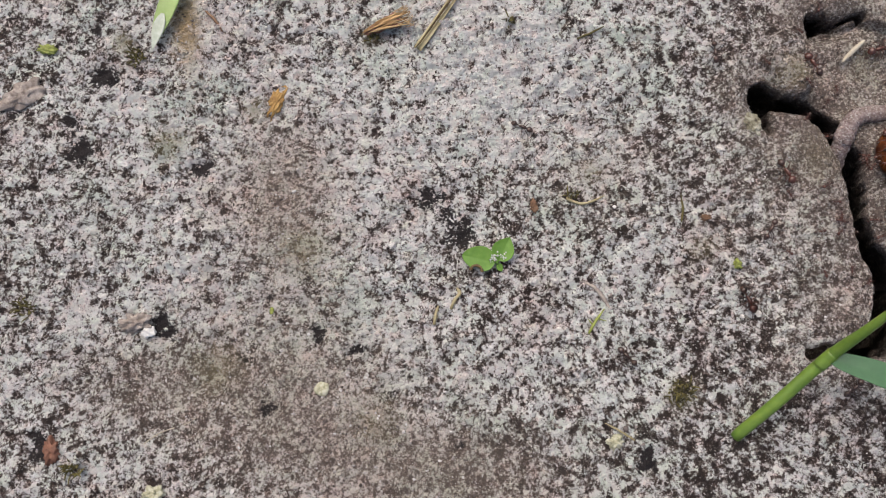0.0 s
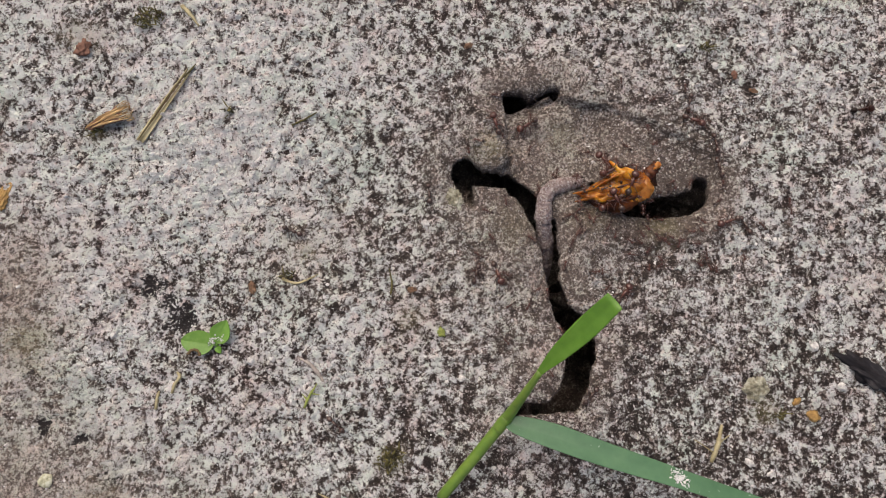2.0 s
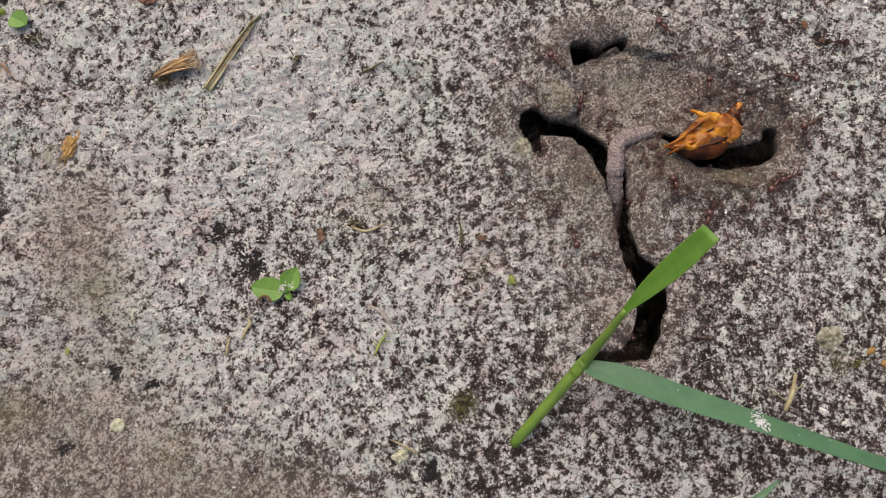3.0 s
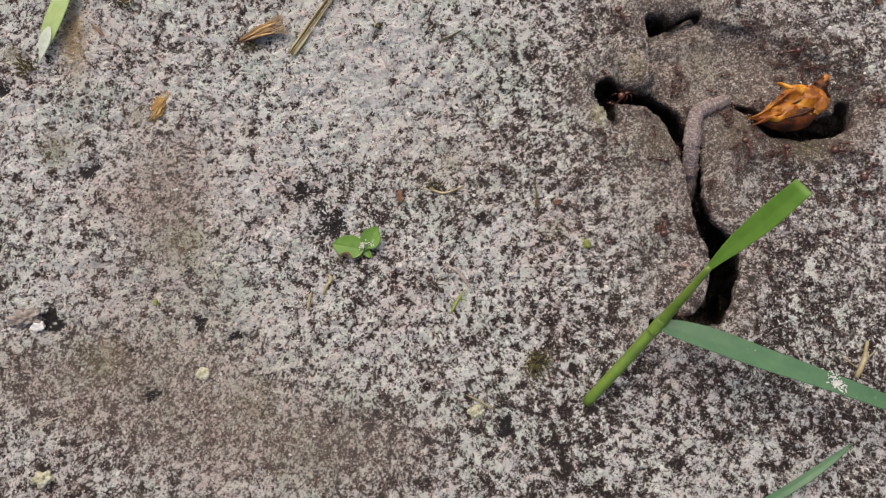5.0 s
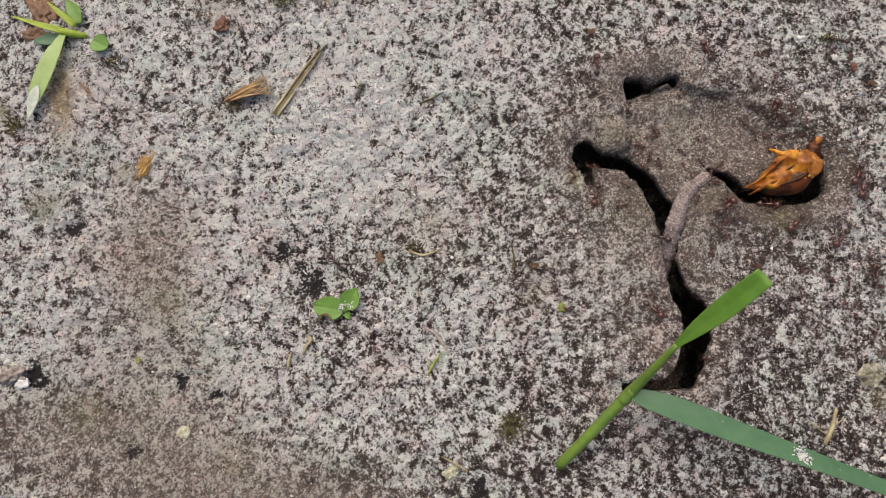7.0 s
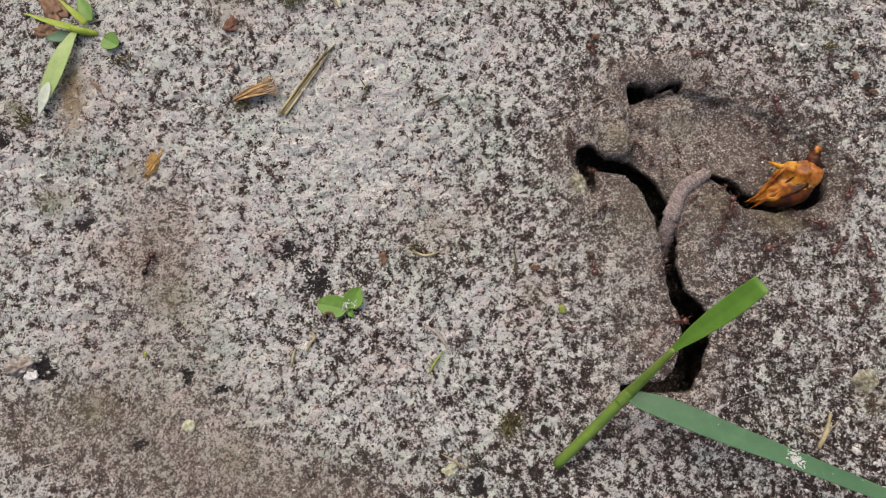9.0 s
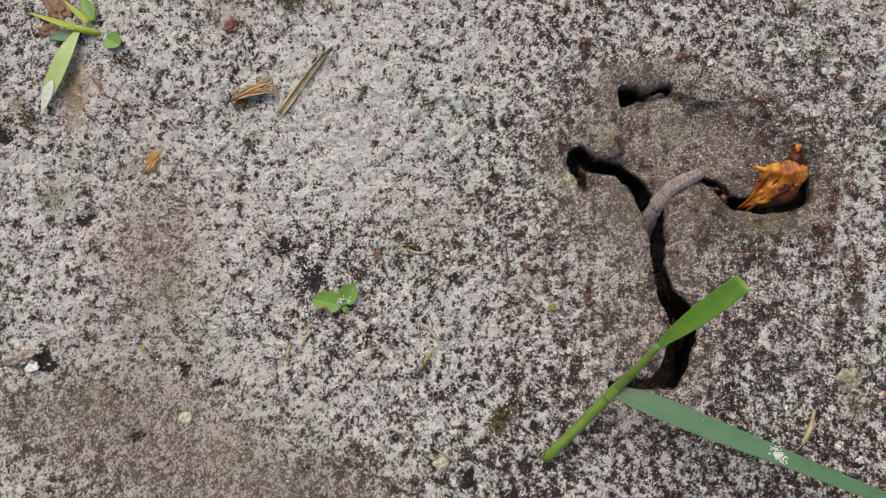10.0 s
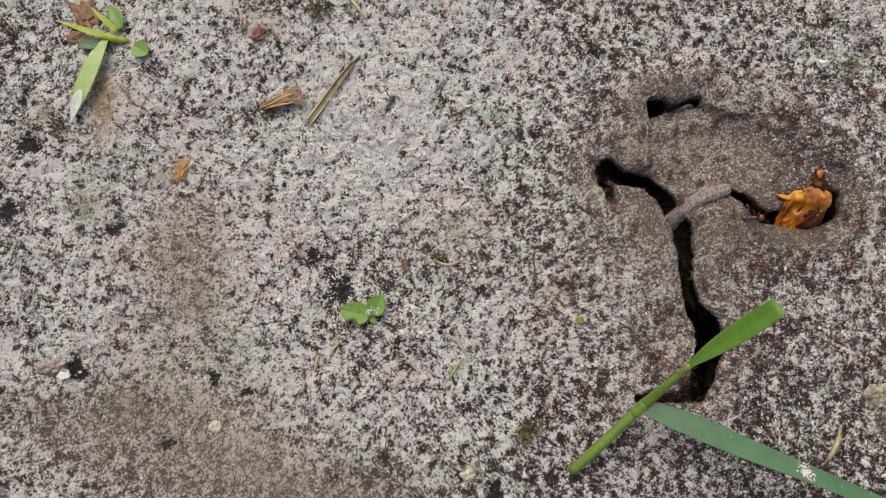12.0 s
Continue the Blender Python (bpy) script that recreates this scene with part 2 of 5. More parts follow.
M_LICHEN = natural("sandy_lichen", [(0.36, (0.05, 0.04, 0.026)), (0.45, (0.15, 0.135, 0.09)), (0.54, (0.27, 0.255, 0.19)), (0.66, (0.46, 0.45, 0.38))], 1500, 0.85, 1.0, 0.4)
M_WHITE = natural("chalky_crumb", [(0.25, (0.36, 0.35, 0.34)), (0.6, (0.66, 0.65, 0.635))], 1600, 0.85, 0.8, 0.12)
M_ROOT = natural("pale_root", [(0.2, (0.30, 0.25, 0.18)), (0.6, (0.5, 0.45, 0.36))], 1500, 0.7, 0.5, 0.05)
M_AMBER = natural("amber_shell", [(0.37, (0.12, 0.030, 0.004)), (0.45, (0.25, 0.080, 0.006)), (0.51, (0.38, 0.150, 0.011)), (0.58, (0.54, 0.27, 0.03))], 420, 0.32, 0.4, 0.12, subsurface=0.4, coat=0.1, shine=0.2)
M_AMBERPALE = natural("pale_orange_shell", [(0.38, (0.15, 0.042, 0.008)), (0.5, (0.34, 0.125, 0.018)), (0.6, (0.48, 0.21, 0.045))], 700, 0.4, 0.4, 0.1, subsurface=0.35, coat=0.06, shine=0.3)
M_AMBERDARK = natural("dark_amber_shell", [(0.38, (0.012, 0.005, 0.004)), (0.48, (0.036, 0.011, 0.006)), (0.60, (0.12, 0.034, 0.008))], 700, 0.34, 0.4, 0.1, subsurface=0.1, coat=0.06, shine=0.12)
M_WORM = natural("earthworm_skin", [(0.32, (0.05, 0.033, 0.03)), (0.45, (0.14, 0.098, 0.092)), (0.56, (0.26, 0.205, 0.195)), (0.66, (0.40, 0.35, 0.335))], 1500, 0.75, 1.0, 0.35, subsurface=0.06,
                 spots=((0.34, 0.305, 0.295), 2300, 0.56))
M_ANTRED = natural("red_brown_chitin", [(0.2, (0.03, 0.009, 0.006)), (0.6, (0.085, 0.026, 0.016))], 2500, 0.34, 0.2, 0.02, coat=0.3)
M_ANTDARK = natural("dark_brown_chitin", [(0.2, (0.018, 0.008, 0.006)), (0.6, (0.05, 0.022, 0.014))], 2500, 0.3, 0.2, 0.02, coat=0.4)


# ---- noise over the ground plan, in millimetres ----
def lattice(ix, iy, seed):
    h = (ix.astype(np.int64) * 374761393 + iy.astype(np.int64) * 668265263 + seed * 974634777) & 0xFFFFFFFF
    h = ((h ^ (h >> 13)) * 1274126177) & 0xFFFFFFFF
    h = ((h ^ (h >> 16)) * 2246822519) & 0xFFFFFFFF
    return ((h ^ (h >> 15)) & 0xFFFFFF) / float(0xFFFFFF)


def value_noise(x, y, cell, seed):
    u, v = x / cell, y / cell
    i, j = np.floor(u), np.floor(v)
    a, b = u - i, v - j
    a, b = a * a * (3 - 2 * a), b * b * (3 - 2 * b)
    n00, n10, n01, n11 = (lattice(i + p, j + q, seed) for p, q in ((0, 0), (1, 0), (0, 1), (1, 1)))
    return (n00 * (1 - a) + n10 * a) * (1 - b) + (n01 * (1 - a) + n11 * a) * b - 0.5


def fbm(x, y, cell, seed, octaves=4):
    out, amp = 0 * x, 1.0
    for k in range(octaves):
        c, s = math.cos(0.7 * k), math.sin(0.7 * k)
        out = out + amp * value_noise(c * x - s * y, s * x + c * y, cell / 2 ** k, seed + k)
        amp *= 0.55
    return out


def cells(x, y, cell, seed):
    """Distance to the nearest of scattered points (in cells), and that point's chance value."""
    u, v = x / cell, y / cell
    i, j = np.floor(u), np.floor(v)
    best, value = np.full(np.shape(u), 9.0), np.zeros(np.shape(u))
    for p in (-1, 0, 1):
        for q in (-1, 0, 1):
            a, b = i + p, j + q
            d = np.hypot(a + lattice(a, b, seed) - u, b + lattice(a, b, seed + 1) - v)
            near = d < best
            best, value = np.where(near, d, best), np.where(near, lattice(a, b, seed + 2), value)
    return best, value


def smooth(t):
    t = np.clip(t, 0, 1)
    return t * t * (3 - 2 * t)


def blob(x, y, cx, cy, rx, ry=None, turn=0.0):
    c, s = math.cos(radians(turn)), math.sin(radians(turn))
    u, v = (x - cx) * c + (y - cy) * s, -(x - cx) * s + (y - cy) * c
    return np.exp(-(u / rx) ** 2 - (v / (ry or rx)) ** 2)


# ---- the ground ----
# galleries of the nest: x, y, half width, depth along each
GALLERY_MAIN = [(44.3, 26.9, 2.1, 11), (47.2, 24.6, 1.15, 13), (50.1, 24.5, 1.05, 14), (52.5, 24.2, 1.5, 15), (54.4, 22.4, 1.6, 16), (56.6, 19.4, 1.6, 17), (59.0, 14.9, 1.75, 18),
                (59.4, 10.8, 1.45, 18), (59.6, 5.8, 1.05, 18), (59.9, 2.0, 1.15, 18), (61.2, -1.0, 1.6, 24), (63.8, -4.6, 2.25, 28), (64.2, -8.0, 2.45, 30), (62.7, -13.0, 2.3, 30),
                (61.0, -16.8, 1.9, 26), (57.4, -18.2, 0.95, 17), (53.4, -18.4, 0.9, 15), (50.6, -18.5, 0.8, 13)]
GALLERY_SIDE = [(43.7, 25.6, 1.9, 6.5), (44.5, 22.4, 1.3, 4.0), (45.3, 19.6, 0.7, 1.6)]
GALLERY_TOP = [(53.6, 40.4, 1.35, 15), (55.4, 41.0, 1.0, 11), (57.4, 41.0, 0.45, 5), (59.4, 41.2, 0.3, 3.5), (61.2, 41.9, 0.5, 4.5), (62.5, 42.0, 0.85, 4.5)]
GALLERY_EAST = [(69.2, 23.0, 0.8, 7), (71.8, 21.4, 1.0, 11), (74.3, 18.9, 1.15, 14), (76.8, 17.6, 1.3, 15), (81.0, 18.1, 2.1, 17), (86.2, 18.7, 2.3, 17), (89.0, 20.4, 1.8, 12), (90.2, 22.8, 1.2, 6)]


def gallery_depth(x, y, way):
    """How deep a gallery cuts, and the distance to its edge."""
    cut, edge = np.zeros(np.shape(x)), np.full(np.shape(x), 99.0)
    for (ax, ay, ar, ad), (bx, by, br, bd) in zip(way, way[1:]):
        t = np.clip(((x - ax) * (bx - ax) + (y - ay) * (by - ay)) / ((bx - ax) ** 2 + (by - ay) ** 2), 0, 1)
        s = np.hypot(x - ax - t * (bx - ax), y - ay - t * (by - ay)) - ar - t * (br - ar)
        d = ad + t * (bd - ad)
        cut = np.maximum(cut, 1.2 * d * smooth((0.15 - s) / 0.9))
        edge = np.minimum(edge, s)
    return cut, edge


def galleries(x, y):
    wob = 0.6 * fbm(x, y, 2.4, 41, 4)
    wx, wy = x + wob, y + 0.6 * fbm(x, y, 2.4, 47, 4)
    cut, edge = np.zeros(np.shape(x)), np.full(np.shape(x), 99.0)
    for way in (GALLERY_MAIN, GALLERY_SIDE, GALLERY_TOP, GALLERY_EAST):
        c, e = gallery_depth(wx, wy, way)
        cut, edge = np.maximum(cut, c), np.minimum(edge, e)
    return cut, edge


# dark humus pockets, and the soil flake's painted shadow at (-92, 22): x, y, radius, strength
DIRT_AND_SHADOW = [(-32.6, -18.0, 1.8, 0.8), (-25.8, -19.9, 1.6, 0.7), (0.3, -25.9, 1.8, 0.7), (-48.1, -28.0, 1.6, 0.5), (-7.6, -35.7, 1.6, 0.6), 
        (-13.9, 6.4, 2.9, 0.95), (-8.4, 0.4, 2.7, 1.2), (-10.6, 3.6, 1.6, 0.7), (29.4, -26.0, 1.6, 0.9), (22.6, -37.6, 1.6, 0.8), (-45.0, -22.0, 1.8, 0.7), (-20.0, -26.5, 1.6, 0.6), (-55.6, 11.2, 1.9, 1.2), (-60.0, -17.2, 2.6, 1.2), (-75.9, 27.9, 2.8, 1.2), (-25.3, -20.8, 1.8, 0.7),
        (-32.2, -17.8, 1.8, 0.6), (-40.6, -30.0, 2.2, 0.8), (23.5, -35.8, 1.8, 1.1), (-78.8, 14.3, 2.6, 1.2), (-80.2, 19.8, 2.0, 0.9), (-77.7, 37.7, 1.6, 0.8), (-78.9, -38.3, 2.8, 1.3), (-43.6, 38.5, 0.9, 0.9), (-92.0, 22.0, 2.2, 0.9), (17.0, 6.0, 1.6, 0.6), (-70.0, 33.0, 2.0, 0.6),
        (3.6, 44.0, 1.0, 0.7), (-2.0, 42.3, 0.9, 0.7), (94.0, -15.0, 2.2, 0.7), (-36.0, 37.0, 0.9, 0.8), (-42.0, -12.0, 1.6, 0.5)]
MOSSY = [(28.7, -25.7, 2.6, 0.5), (-46.5, 22.5, 2.0, 0.7), (-62.0, 16.0, 3.0, 0.8), (-25.6, 37.2, 1.8, 0.7), (-72.5, 35.0, 2.0, 0.8), (-36.0, -3.0, 4.0, 0.45),
         (-50.0, -24.0, 4.0, 0.5), (-22.0, -32.0, 4.0, 0.4), (14.0, 12.0, 2.2, 0.4), (33.0, -1.0, 2.6, 0.35), (48.8, 30.0, 3.0, 0.6), (81.0, 14.7, 3.6, 0.6),
         (41.8, 20.8, 1.6, 0.5), (96.3, -20.5, 2.5, 0.6), (-30.0, 56.0, 4.0, 0.4), (63.5, 34.0, 3.0, 0.3), (68.0, 17.0, 3.5, 0.35), (53.0, 15.0, 3.5, 0.3)]


def ground_fields(x, y):
    cut, edge = galleries(x, y)
    north = smooth((y + 7) / 12)
    worked = np.clip(blob(x, y, 57, 18, 17, 18) + blob(x, y, 72, 28, 19, 13, -20) + 0.55 * blob(x, y, 57, -12, 8, 11), 0, 1)
    bare = np.clip(0.95 * blob(x, y, -40, 5, 9, 15, 15) + 0.95 * blob(x, y, -36, -30, 22, 15, -15) + 0.8 * blob(x, y, -8, -40, 18, 8)
                   + 0.5 * blob(x, y, -62, -28, 12, 8) + 0.3 * blob(x, y, 15, 12, 14, 10), 0, 1)
    # galleries: bare soil without crust, coloured darker to paint in their shade
    gallery_dark = smooth((0.6 - edge) / 0.8)
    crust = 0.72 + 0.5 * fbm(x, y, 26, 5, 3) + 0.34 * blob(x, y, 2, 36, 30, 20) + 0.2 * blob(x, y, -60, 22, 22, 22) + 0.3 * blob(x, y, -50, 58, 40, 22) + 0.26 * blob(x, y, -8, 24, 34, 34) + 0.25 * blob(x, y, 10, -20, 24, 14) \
        + 0.15 * blob(x, y, 112, 40, 16, 30) - 0.30 * smooth((x - 26) / 16) + 0.08 * smooth((x - 60) / 6) - 0.23 * worked - 0.16 * north * smooth((9.0 - edge) / 7.0) - 0.42 * bare - 0.5 * gallery_dark - 0.04 * smooth((-8 - y) / 16) - 0.10 * blob(x, y, 34, 8, 12, 40) - 0.10 * blob(x, y, 92, 52, 26, 18) + 0.28 * blob(x, y, 48, 31.5, 5, 7) + 0.2 * blob(x, y, 41, 24, 6, 9) + 0.34 * blob(x, y, 52, -46, 24, 9) + 0.2 * blob(x, y, 118, 60, 16, 14)
    dirt_shade = sum(k * blob(x + 1.6 * fbm(x, y, 2.4, 71, 3), y + 1.6 * fbm(x, y, 2.4, 75, 3), cx, cy, r) for cx, cy, r, k in DIRT_AND_SHADOW)
    moss = sum(k * blob(x, y, cx, cy, r) for cx, cy, r, k in MOSSY) + 0.03 * bare
    rust = 1.7 * blob(x, y, -60.6, 38.4, 2.7, 8.0, 8)
    fine = np.clip(np.maximum(np.maximum(worked, 1.0 * bare), (0.35 + 0.55 * north) * smooth((8.5 - edge) / 6.0)) * (1 - 0.45 * blob(x, y, 42, 28, 7, 12)) + gallery_dark, 0, 1)
    return cut, edge, worked, np.clip(crust, 0, 1.4), np.clip(dirt_shade, 0, 1), np.clip(moss, 0, 1), rust, fine


def ground_height(x, y):
    cut, edge, worked, crust, dirt_shade, _, _, fine = ground_fields(x, y)
    h = 1.1 * fbm(x, y, 22, 11, 3)
    ledge = 0.535 * (x - 77) + 0.845 * (y - 37.5) + 1.6 * fbm(x, y, 5, 81, 3)
    h = h - 1.5 * smooth((0.4 - ledge) / 1.3) * blob(x, y, 80, 29, 15, 10, -30) - 2.6 * blob(x, y, 57.2, 39.0, 4.6, 1.9, 16)
    h = h - 0.8 * blob(x, y, 76, 28, 12, 6.5, -18) - 1.3 * blob(x, y, 88.5, 26, 4.2, 4.2)
    # the shelf north of the main gallery lies lower than the crust round it
    brow = 41.3 - 0.27 * np.clip(x - 63, 0, 40) + 0.9 * fbm(x, y, 4, 83, 3)
    h = h - 2.3 * smooth((x - 52.4 + 0.8 * fbm(x, y, 3, 85, 2)) / 0.6) * smooth((brow - y) / 0.9) * smooth((y - 21) / 5) * smooth((78 - x) / 9)
    # the rounded tongue between the west hole and the shelf, and the swollen banks of the main gallery
    along = np.clip(((x - 48.2) * 1.2 + (y - 34.5) * -5.8) / 35.1, 0, 1)
    nub = np.hypot(x - 48.2 - 1.2 * along, y - 34.5 + 5.8 * along) / 3.1 + 0.14 * fbm(x, y, 2.4, 61, 3)
    h = h + 0.9 * blob(x, y, 51.5, 14, 4.6, 9, 8) + 1.0 * blob(x, y, 66.5, 13, 4.4, 9, -14)
    lip = 1.1 + 0.5 * smooth((y + 2) / 8)
    h = h + 1.9 * np.exp(-nub ** 10) - 0.9 * np.exp(-((nub - 1.22) / 0.13) ** 2) * smooth((x - 50.4) / 1.5) + 0.9 * np.exp(-((edge - 4.0) / 2.8) ** 2) - 0.75 * lip * (1 - np.sqrt(np.clip(1 - np.clip((lip - edge) / lip, 0, 1) ** 2, 0, 1)))
    h = h - 0.7 * np.clip(dirt_shade, 0, 1)
    f1, v1 = cells(x + 0.5 * fbm(x, y, 1.5, 91, 2), y, 1.25, 21)
    f2, v2 = cells(x, y, 0.62, 31)
    rough = 0.45 + 0.75 * crust
    h = h + rough * (0.42 * (0.2 + 0.8 * v1) * smooth(1.05 - f1) + 0.24 * v2 * smooth(1.0 - f2) + 0.75 * fbm(x, y, 2.8, 51, 4)) * (1 - 0.42 * fine) - 0.35
    return h - cut


SURVEY = {}


def ground_z(x, y):
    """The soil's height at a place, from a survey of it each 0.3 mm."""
    if not SURVEY:
        gx, gy = np.meshgrid(np.arange(-130, 135, 0.3), np.arange(-60, 90, 0.3))
        SURVEY["z"] = ground_height(gx, gy)
    z = SURVEY["z"]
    j, i = (y + 60) / 0.3, (x + 130) / 0.3
    j, i = min(max(j, 0), z.shape[0] - 2), min(max(i, 0), z.shape[1] - 2)
    a, b = int(j), int(i)
    v, u = j - a, i - b
    return float((z[a, b] * (1 - u) + z[a, b + 1] * u) * (1 - v) + (z[a + 1, b] * (1 - u) + z[a + 1, b + 1] * u) * v)


def axis_steps(lo, hi, step, fine_lo, fine_hi, fine):
    inner = np.concatenate([np.arange(lo, fine_lo, step), np.arange(fine_lo, fine_hi, fine), np.arange(fine_hi, hi + step / 2, step)])
    grow = step * np.cumsum(1.28 ** np.arange(1, 46))
    grow = grow[grow < 30000]
    return np.concatenate([inner[0] - grow[::-1], inner, inner[-1] + grow])


def build_ground():
    gx, gy = axis_steps(-98.0, 130.0, 0.36, 38.0, 96.0, 0.22), axis_steps(-52.0, 78.0, 0.36, -24.0, 47.0, 0.22)
    x, y = (a.ravel() for a in np.meshgrid(gx, gy))
    z = ground_height(x, y)
    _, _, _, crust, dirt_shade, moss, rust, fine = ground_fields(x, y)
    # the galleries widen below their lips
    near = (x > 36) & (x < 98) & (y > -26) & (y < 49)
    px_, py_ = x[near], y[near]
    cut, edge = galleries(px_, py_)
    ex, ey = galleries(px_ + 0.15, py_)[1] - edge, galleries(px_, py_ + 0.15)[1] - edge
    size = np.hypot(ex, ey) + 1e-6
    push = 0.42 * np.clip(cut - 0.5, 0, 22) * smooth((edge + 2.2) / 1.6)
    x[near] += push * ex / size
    y[near] += push * ey / size
    nx, ny = len(gx), len(gy)
    first = (np.arange(ny - 1)[:, None] * nx + np.arange(nx - 1)).ravel()
    quads = np.stack([first, first + 1, first + nx + 1, first + nx], 1)
    me = bpy.data.meshes.new("ground")
    me.vertices.add(len(x))
    me.vertices.foreach_set("co", (np.stack([x, y, z], 1) * MM).ravel())
    me.loops.add(quads.size)
    me.loops.foreach_set("vertex_index", quads.ravel())
    me.polygons.add(len(quads))
    me.polygons.foreach_set("loop_start", np.arange(0, quads.size, 4))
    me.polygons.foreach_set("use_smooth", np.ones(len(quads), bool))
    me.update(calc_edges=True)
    for name, data in (("crust", crust), ("dirt_shade", dirt_shade), ("moss", moss), ("rust", rust), ("fine", fine)):
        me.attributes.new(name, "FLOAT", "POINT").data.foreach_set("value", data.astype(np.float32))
    me.materials.append(M_SOIL)
    return tagged(new("ground", me), "grey-brown packed soil with a pale mineral crust and ant galleries", "soil", kind="structure")


build_ground()


# ---- mesh helpers (numbers in millimetres) ----
def part(name, bm, material, parent=None, label=""):
    bmesh.ops.scale(bm, vec=(MM, MM, MM), verts=bm.verts)
    bmesh.ops.recalc_face_normals(bm, faces=bm.faces)
    me = bpy.data.meshes.new(name)
    bm.to_mesh(me)
    bm.free()
    me.polygons.foreach_set("use_smooth", np.ones(len(me.polygons), bool))
    me.materials.append(material)
    ob = new(name, me)
    ob.parent = parent
    return tagged(ob, label)


def thing(name, x, y, z, label, category, group="", rz=0.0):
    ob = new(name)
    ob.empty_display_size = 0.001
    ob.matrix_world = pose(x * MM, y * MM, z * MM, 0, 0, rz)
    return tagged(ob, label, category, group)


def settle(ob, x, y, z, rx=0.0, ry=0.0, rz=0.0):
    ob.matrix_basis = pose(x * MM, y * MM, z * MM, rx, ry, rz)
    return ob


def spline(points, n):
    """A smooth line of n points through the given ones (any number of columns)."""
    p = np.array(points, float)
    p = np.vstack([2 * p[0] - p[1], p, 2 * p[-1] - p[-2]])
    out = []
    for s in np.linspace(0, len(points) - 1, n):
        i = min(int(s), len(points) - 2)
        t = s - i
        a, b, c, d = p[i:i + 4]
        out.append(0.5 * (2 * b + (c - a) * t + (2 * a - 5 * b + 4 * c - d) * t * t + (3 * b - a - 3 * c + d) * t ** 3))
    return np.array(out)


def tube(points, n=12, sides=8, bm=None, uneven=0.0):
    """A round tapering tube along points of x, y, z, radius."""
    bm = bm or bmesh.new()
    line = spline(points, n)
    rings = []
    for i, (x, y, z, r) in enumerate(line.tolist()):
        ahead = Vector(line[min(i + 1, n - 1)][:3] - line[max(i - 1, 0)][:3]).normalized()
        side = ahead.cross(Vector((0.13, 0.21, 1))).normalized()
        up = side.cross(ahead)
        ring = []
        for k in range(sides):
            a = 2 * math.pi * k / sides
            q = r * (1 + uneven * noise.noise(Vector((x * 1.7, y * 1.7 + 3 * math.cos(a), 3 * math.sin(a)))))
            ring.append(bm.verts.new(Vector((x, y, z)) + q * (math.cos(a) * side + math.sin(a) * up)))
        rings.append(ring)
    for a, b in zip(rings, rings[1:]):
        for k in range(sides):
            bm.faces.new((a[k], a[(k + 1) % sides], b[(k + 1) % sides], b[k]))
    bm.faces.new(rings[0][::-1])
    bm.faces.new(rings[-1])
    return bm


def ribbon(points, up, n=16, thick=0.16, fold=0.2, ribs=6, wave=0.0, bm=None):
    """A blade along points of x, y, z, half width, with a folded midrib and fine lengthwise veins, closed underneath."""
    bm = bm or bmesh.new()
    line, up = spline(points, n), Vector(up)
    rows = []
    for i, (x, y, z, w) in enumerate(line.tolist()):
        ahead = Vector(line[min(i + 1, n - 1)][:3] - line[max(i - 1, 0)][:3]).normalized()
        side = ahead.cross(up).normalized()
        top = side.cross(ahead)
        upper, lower = [], []
        for k in range(2 * ribs + 1):
            u = k / ribs - 1
            lift = fold * w * (abs(u) ** 1.2) + 0.05 * (k % 2) + wave * math.sin(2.1 * i + 3 * u) * abs(u)
            p = Vector((x, y, z)) + side * (u * w) + top * lift
            upper.append(bm.verts.new(p))
            lower.append(bm.verts.new(p - top * thick * (1.25 - u * u)))
        rows.append((upper, lower))
    last = 2 * ribs
    for (a, c), (b, d) in zip(rows, rows[1:]):
        for k in range(last):
            bm.faces.new((a[k], a[k + 1], b[k + 1], b[k]))
            bm.faces.new((c[k + 1], c[k], d[k], d[k + 1]))
        bm.faces.new((a[0], b[0], d[0], c[0]))
        bm.faces.new((b[last], a[last], c[last], d[last]))
    for upper, lower in (rows[0], rows[-1]):
        for k in range(last):
            bm.faces.new((upper[k + 1], upper[k], lower[k], lower[k + 1]))
    return bm


def lump(rx, ry, rz, seed=0, rough=0.2, freq=1.0, subdiv=3, bm=None, at=(0, 0, 0)):
    """An uneven rounded body."""
    own = bmesh.new()
    bmesh.ops.create_icosphere(own, subdivisions=subdiv, radius=1.0)
    for v in own.verts:
        k = 1 + rough * noise.fractal(v.co * freq + Vector((seed * 7.3, seed * 3.1, 0)), 0.9, 2.0, 3)
        v.co = Vector((v.co.x * rx * k + at[0], v.co.y * ry * k + at[1], v.co.z * rz * k + at[2]))
    if bm is None:
        return own
    me = bpy.data.meshes.new("tmp")
    own.to_mesh(me)
    own.free()
    bm.from_mesh(me)
    bpy.data.meshes.remove(me)
    return bm


def spindle(profile, sides=14, n=18):
    """A body of revolution along x through rows of x, y offset, z offset, radius across, radius up."""
    bm = bmesh.new()
    rings = []
    for x, oy, oz, a, b in spline(profile, n).tolist():
        rings.append([bm.verts.new((x, oy + max(a, 0.02) * math.cos(t), oz + max(b, 0.02) * math.sin(t)))
                      for t in (2 * math.pi * k / sides for k in range(sides))])
    for a, b in zip(rings, rings[1:]):
        for k in range(sides):
            bm.faces.new((a[k], a[(k + 1) % sides], b[(k + 1) % sides], b[k]))
    bm.faces.new(rings[0][::-1])
    bm.faces.new(rings[-1])
    return bm


